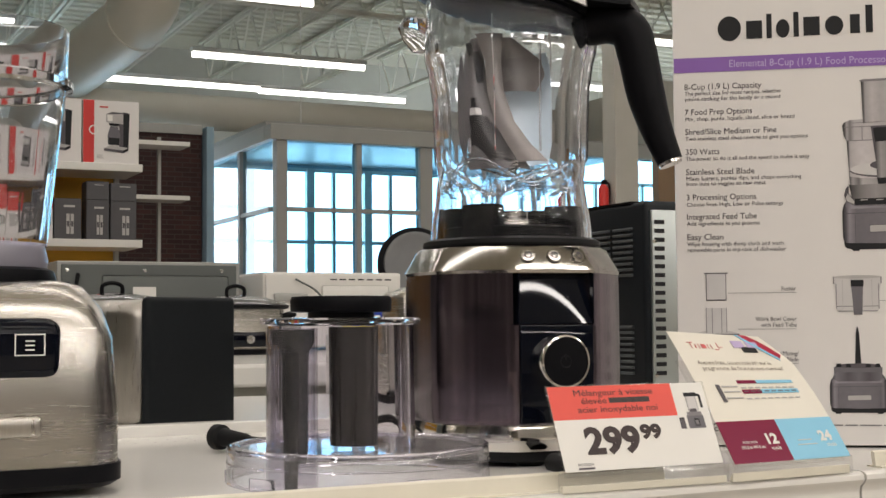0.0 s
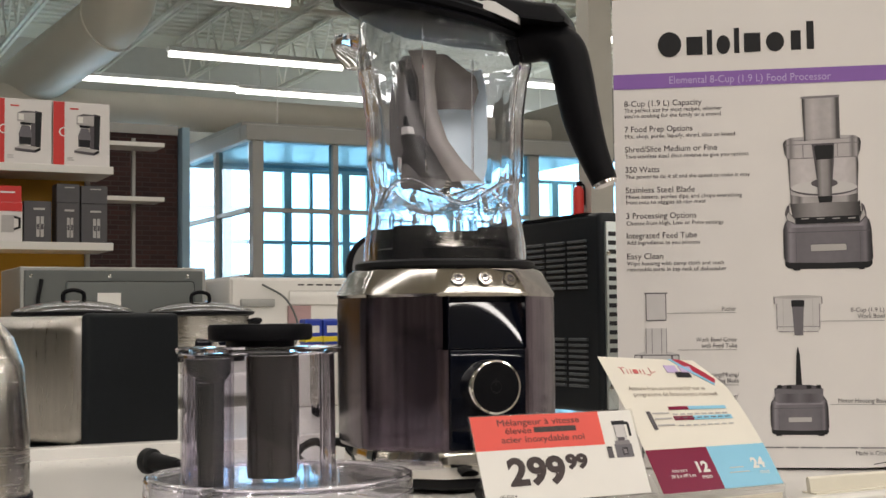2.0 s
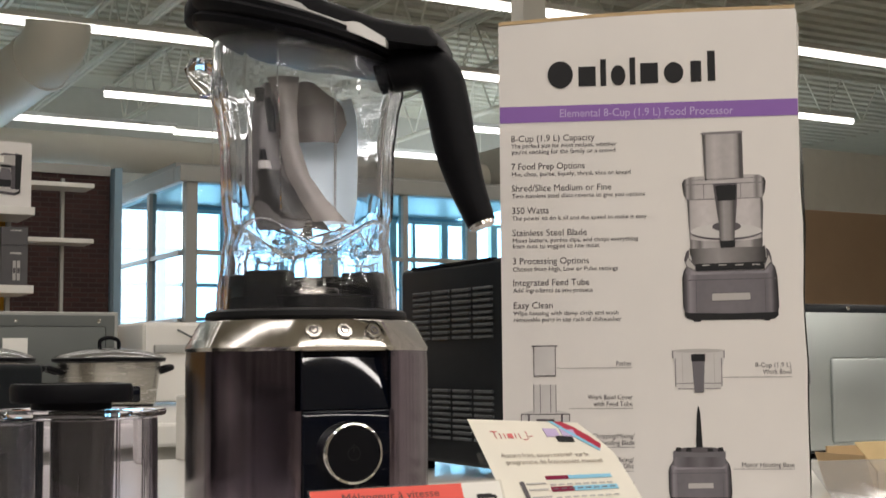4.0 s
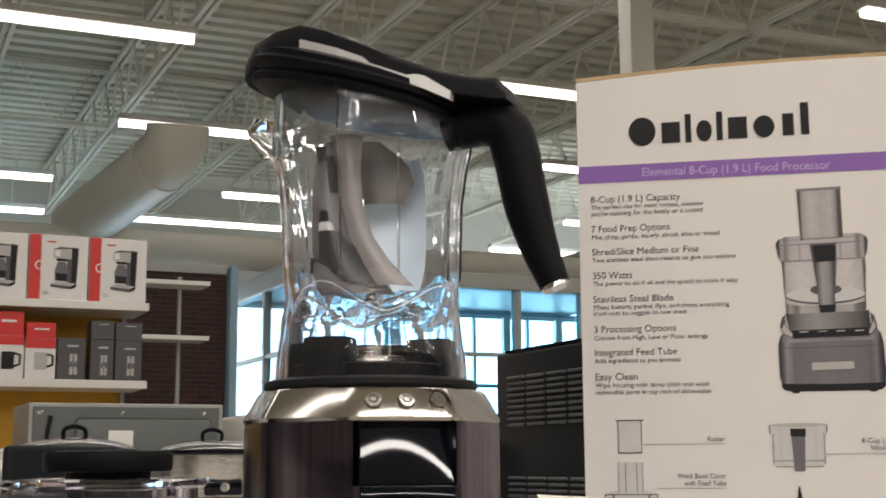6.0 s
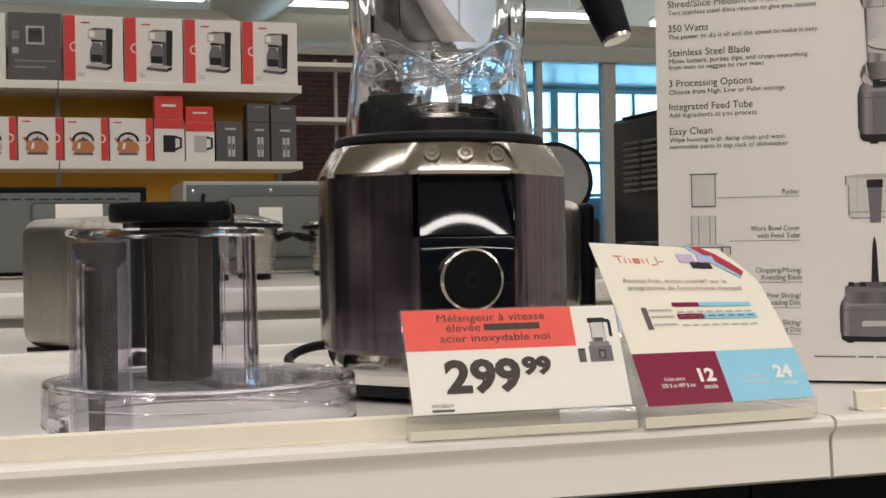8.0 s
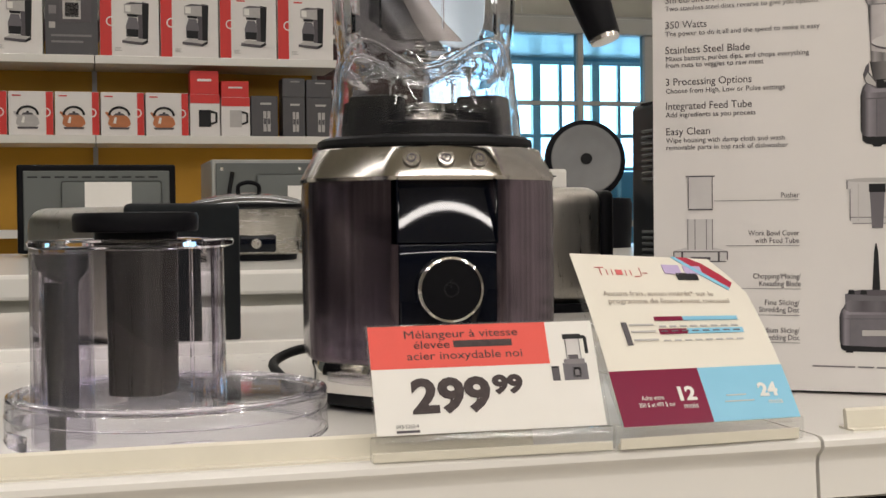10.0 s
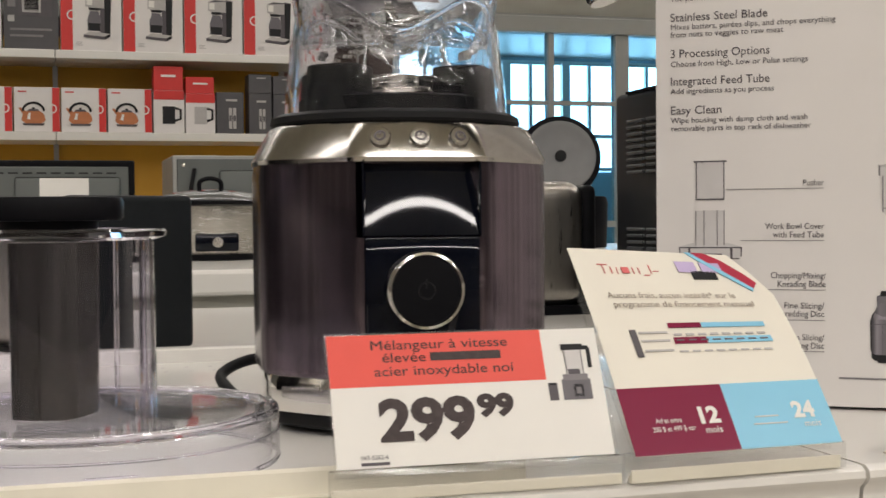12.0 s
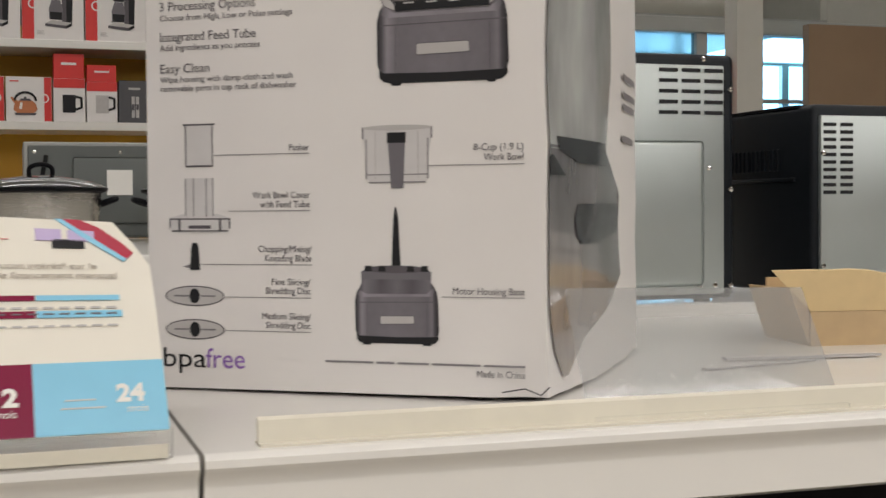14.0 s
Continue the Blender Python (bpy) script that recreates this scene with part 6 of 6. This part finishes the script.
part("holder_foot", cube(0.198, 0.347, 0.012, 0.030, 0.0, 0.004, 0.001), SLEEVE, t, smooth=False, shadow=False)
t = thing("paper_scrap", "torn white paper label on the counter", "paper scrap", S(0.36, 0.19, 0.0008, 12))
part("scrap", cube(0, 0.10, 0, 0.006, 0, 0.0012), PALE_INK, t, smooth=False)
t = thing("paper_scrap", "curled pale paper strip on the counter", "paper scrap", S(0.38, 0.235, 0.0008, -6))
part("scrap", cube(0.02, 0.14, 0, 0.009, 0, 0.002), PALE_INK, t, smooth=False)

# ---- wall shelving with boxed goods ----
SV = 6.0
t = thing("shelf_unit", "white wall shelving with ochre back panels", "shelving", STORE, kind="structure")
part("back_panel", cube(-4.0, 0.80, SV + 0.36, SV + 0.38, -1.0, 1.05), YELLOW, t, "ochre back panel", smooth=False)
for z0 in (0.508, 0.898):
    part("shelf_board", cube(-4.0, -0.356, SV - 0.03, SV + 0.36, z0, z0 + 0.040, 0.003), WHITE, t, "white steel shelf", smooth=False)
    part("shelf_board", cube(-0.352, 0.845, SV - 0.03, SV + 0.36, z0, z0 + 0.040, 0.003), WHITE, t, "white steel shelf", smooth=False)
for u0 in (-1.55, -0.352, 0.79):
    part("upright", cube(u0 - 0.012, u0 + 0.012, SV + 0.33, SV + 0.358, -1.0, 1.05), LIGHT_GREY, t, smooth=False)
for z0 in (-0.35, 0.05):
    part("shelf_board", cube(-4.0, 0.845, SV - 0.03, SV + 0.36, z0, z0 + 0.04), WHITE, t, smooth=False)
t = thing("shelf_unit", "white bracket shelves on a grey upright", "shelving", STORE, kind="structure")
part("upright", cube(1.85, 1.875, 9.72, 9.76, -1.0, 1.62), LIGHT_GREY, t, smooth=False)
for z0 in (1.52, 1.09):
    part("shelf_board", cube(0.9, 2.04, 9.45, 9.75, z0, z0 + 0.035, 0.004), WHITE, t, smooth=False)


def carton_thing(name, label, u, z, w, h, d, body, category="carton", group="boxed goods on the shelves"):
    c = thing(name, label, category, S(u, SV, z), group)
    part("carton_body", cube(0.002, w - 0.002, 0, d, 0, h, 0.002, 1), body, c, smooth=False)
    return c


def coffee_box(u):
    w, h = 0.288, 0.325
    c = carton_thing("coffee_maker_box", "white coffee maker carton with a red side stripe", u, 0.9385, w, h, 0.24, CARTON)
    part("red_stripe", cube(0.003, 0.058, -0.002, 0.001, 0.002, h - 0.002), RED, c, "red printed stripe", smooth=False)
    part("ring_mark", loft([ring(0.024, 0, 20), ring(0.024, 0.002, 20), ring(0.018, 0.002, 20), ring(0.018, 0, 20)], False, False), PAPER, c, "white ring mark", pose(0.055, -0.002, 0.17, 90))
    def flat(pts, m, y, name="picture"):
        part(name, loft([[(x, 0.001, z) for x, z in pts], [(x, -y, z) for x, z in pts]]), m, c, smooth=False)
    flat(((0.205, 0.070), (0.232, 0.082), (0.238, 0.262), (0.205, 0.268)), INK, 0.0020)
    flat(((0.118, 0.212), (0.205, 0.205), (0.205, 0.258), (0.118, 0.254)), PALE_INK, 0.0026)
    flat(((0.124, 0.220), (0.150, 0.218), (0.150, 0.250), (0.124, 0.250)), PAPER, 0.0032)
    flat(((0.118, 0.254), (0.205, 0.258), (0.238, 0.262), (0.150, 0.266)), GREY_INK, 0.0030)
    flat(((0.185, 0.085), (0.206, 0.088), (0.206, 0.206), (0.185, 0.208)), GREY_INK, 0.0024)
    flat(((0.135, 0.196), (0.182, 0.194), (0.186, 0.206), (0.132, 0.208)), INK, 0.0036)
    flat(((0.128, 0.098), (0.186, 0.096), (0.190, 0.150), (0.178, 0.190), (0.140, 0.192), (0.126, 0.150)), STEEL_INK, 0.0030)
    flat(((0.132, 0.098), (0.184, 0.096), (0.187, 0.132), (0.130, 0.134)), INK, 0.0038)
    flat(((0.108, 0.078), (0.206, 0.070), (0.232, 0.084), (0.140, 0.094)), PALE_INK, 0.0034)
    flat(((0.108, 0.066), (0.206, 0.056), (0.206, 0.070), (0.108, 0.078)), GREY_INK, 0.0036)
    flat(((0.206, 0.056), (0.232, 0.070), (0.232, 0.084), (0.206, 0.070)), INK, 0.0036)
    flat(((0.085, 0.286), (0.128, 0.286), (0.128, 0.293), (0.085, 0.293)), RED, 0.0020)
    for k, wd in enumerate((0.030, 0.026, 0.034)):
        flat(((0.072, 0.040 - k * 0.007), (0.072 + wd, 0.040 - k * 0.007), (0.072 + wd, 0.043 - k * 0.007), (0.072, 0.043 - k * 0.007)), PALE_INK, 0.0020)
    return c


cb = None
for i in range(4):
    u = 0.836 - 0.291 * (i + 1)
    cb = coffee_box(u) if cb is None else copy_thing(cb, S(u, SV, 0.9385))
ov = carton_thing("oven_box", "black carton with a pale oven picture", -0.585, 0.9385, 0.252, 0.33, 0.24, CHARCOAL)
for x0, x1, z0, z1, m in ((0.07, 0.22, 0.16, 0.28, GREY_INK), (0.085, 0.17, 0.175, 0.265, PALE_INK), (0.095, 0.16, 0.185, 0.255, INK), (0.02, 0.055, 0.20, 0.24, MID_INK), (0.03, 0.22, 0.09, 0.10, MID_INK), (0.03, 0.18, 0.06, 0.07, MID_INK), (0.02, 0.05, 0.13, 0.16, PALE_INK)):
    part("picture", cube(x0, x1, -0.002 - 0.001 * (x1 - x0 < 0.1), 0.001, z0, z1), m, ov, smooth=False)
copy_thing(cb, S(-0.88, SV, 0.9385))
copy_thing(cb, S(-1.18, SV, 0.9385))


def kettle_box(u, tone):
    w, h = 0.212, 0.212
    c = carton_thing("kettle_box", "white kettle carton with a red side stripe", u, 0.549, w, h, 0.2, CARTON)
    part("red_stripe", cube(w - 0.036, w - 0.003, -0.002, 0.001, 0.002, h - 0.002), RED, c, "red printed stripe", smooth=False)
    part("ring_mark", loft([ring(0.022, 0, 18), ring(0.022, 0.002, 18), ring(0.016, 0.002, 18), ring(0.016, 0, 18)], False, False), PAPER, c, "white ring mark", pose(w - 0.036, -0.002, 0.11, 90))
    part("kettle_picture", loft([[(0.09 + 0.052 * math.cos(a) * (1.1 if math.sin(a) < 0 else 1), -y, 0.068 + 0.036 * math.sin(a)) for a in [2 * math.pi * q / 22 for q in range(22)]] for y in (-0.001, 0.003)]), tone, c, "printed kettle", smooth=False)
    part("kettle_handle_picture", tube([(0.09 + 0.048 * math.cos(a), -0.003, 0.098 + 0.040 * math.sin(a)) for a in [math.pi * q / 10 for q in range(11)]], 0.0055, 6), INK, c, "printed black handle")
    for pts, ink, y in ((((0.046, 0.078), (0.022, 0.112), (0.030, 0.116), (0.056, 0.098)), tone, 0.0026), (((0.045, 0.030), (0.135, 0.030), (0.140, 0.040), (0.040, 0.040)), GREY_INK, 0.0034), (((0.062, 0.098), (0.118, 0.098), (0.110, 0.108), (0.070, 0.108)), GREY_INK, 0.0036), (((0.084, 0.108), (0.096, 0.108), (0.096, 0.116), (0.084, 0.116)), INK, 0.0036), (((0.060, 0.060), (0.074, 0.058), (0.078, 0.088), (0.068, 0.090)), PAPER, 0.0034)):
        part("picture", loft([[(x, 0.001, z) for x, z in pts], [(x, -y, z) for x, z in pts]]), ink, c, smooth=False)
    part("picture", cube(0.02, 0.06, -0.002, 0.001, 0.188, 0.194), RED, c, smooth=False)
    return c


for i in range(5):
    kettle_box(0.101 - 0.2155 * (i + 1), COPPER if i in (0, 1, 2) else PALE_INK)


def press_box(u, w, h, top_h):
    c = carton_thing("press_box", "red and white coffee press carton", u, 0.549, w, h, 0.13, CARTON)
    part("red_top", cube(0.003, w - 0.003, -0.002, 0.001, h - 0.045, h - 0.001), RED, c, "red printed top", smooth=False)
    part("glass_picture", cube(0.045, 0.105, -0.002, 0.001, 0.045, 0.13), INK if top_h > 0.1 else PALE_INK, c, smooth=False)
    part("handle_picture", tube([(0.105, -0.002, 0.06), (0.132, -0.002, 0.07), (0.132, -0.002, 0.115), (0.105, -0.002, 0.122)], 0.006, 6), INK, c)
    r = thing("press_box", "small red carton standing on another", "carton", S(u, SV, 0.549 + h), "boxed goods on the shelves")
    part("carton_body", cube(0.004, w - 0.006, 0.004, 0.12, 0, top_h, 0.002, 1), RED, r, "red printed carton", smooth=False)
    part("mark", cube(0.04, 0.11, 0.002, 0.005, top_h * 0.55, top_h * 0.65), CARTON, r, smooth=False)


press_box(0.101, 0.152, 0.208, 0.118)
press_box(0.255, 0.148, 0.195, 0.082)


def mill_box(u, z, w, h):
    c = carton_thing("mill_box", "charcoal carton with a pale mill picture", u, z, w, h, 0.13, CHARCOAL)
    if h > 0.15:
        for x in (0.45, 0.60):
            part("mill_picture", cube(w * x, w * (x + 0.11), -0.002, 0.001, h * 0.12, h * 0.62), PALE_INK, c, "printed pale mill", smooth=False)
            part("mill_picture", cube(w * x + 0.002, w * (x + 0.11) - 0.002, -0.003, 0.001, h * 0.30, h * 0.44), GREY_INK, c, smooth=False)
    part("mark", cube(w * 0.35, w * 0.75, -0.002, 0.001, h * 0.78, h * 0.83), PALE_INK, c, smooth=False)
    return c


mill_box(0.406, 0.549, 0.138, 0.205)
mill_box(0.565, 0.549, 0.118, 0.200)
mill_box(0.687, 0.549, 0.135, 0.197)
mill_box(0.565, 0.750, 0.118, 0.095)
mill_box(0.687, 0.747, 0.135, 0.092)

# ---- farther off ----
setting("column_front", cube(4.13, 4.31, 6.55, 6.70, -1.0, 4.7), WHITE_WALL, "white painted square column", "column", STORE)
t = thing("fire_extinguisher", "red fire extinguisher on a column", "fire extinguisher", S(4.075, 6.62, 0.80))
part("cylinder", lathe([(0.03, -0.15), (0.035, -0.14), (0.035, 0.19), (0.020, 0.215), (0.010, 0.22)], 20), RED, t, "red cylinder")
part("valve", cube(-0.012, 0.024, -0.012, 0.012, 0.22, 0.25, 0.004), BLACK, t)
part("hose", tube(curve_points([(0.02, 0, 0.235), (0.046, 0, 0.21), (0.044, 0, 0.06)], 5), 0.008, 8), RUBBER, t)
part("bracket", cube(0.03, 0.057, -0.02, 0.02, 0.05, 0.09), LIGHT_GREY, t, smooth=False)
setting("partition", cube(6.78, 14.0, 9.8, 9.9, -1.0, 1.78), mat("tan_board", (0.30, 0.20, 0.12), 0.7, vary=0.08, grain=3), "tan board partition", "partition", STORE)
t = thing("hanging_wire", "thin white wire hanging from the ceiling", "wire", STORE, "hanging wires")
part("wire", tube([(3.75, 11.6, 1.95), (3.75, 11.6, 4.7)], 0.006, 6), WHITE, t)
# punched holes along the counter's deck
bm = bmesh.new()
for i in range(90):
    for j in range(2):
        u, v = -0.9 + i * 0.020, 0.535 + j * 0.030
        bm.faces.new([bm.verts.new((u + 0.0016 * math.cos(a), v + 0.0016 * math.sin(a), 0.0004)) for a in [2 * math.pi * q / 8 for q in range(8)]])
holes = part("punched_hole_rows", bm, GREY_INK, None, "", STORE, smooth=False)
tagged(holes, "rows of small punched holes in the white deck", "punched holes", kind="stuff")
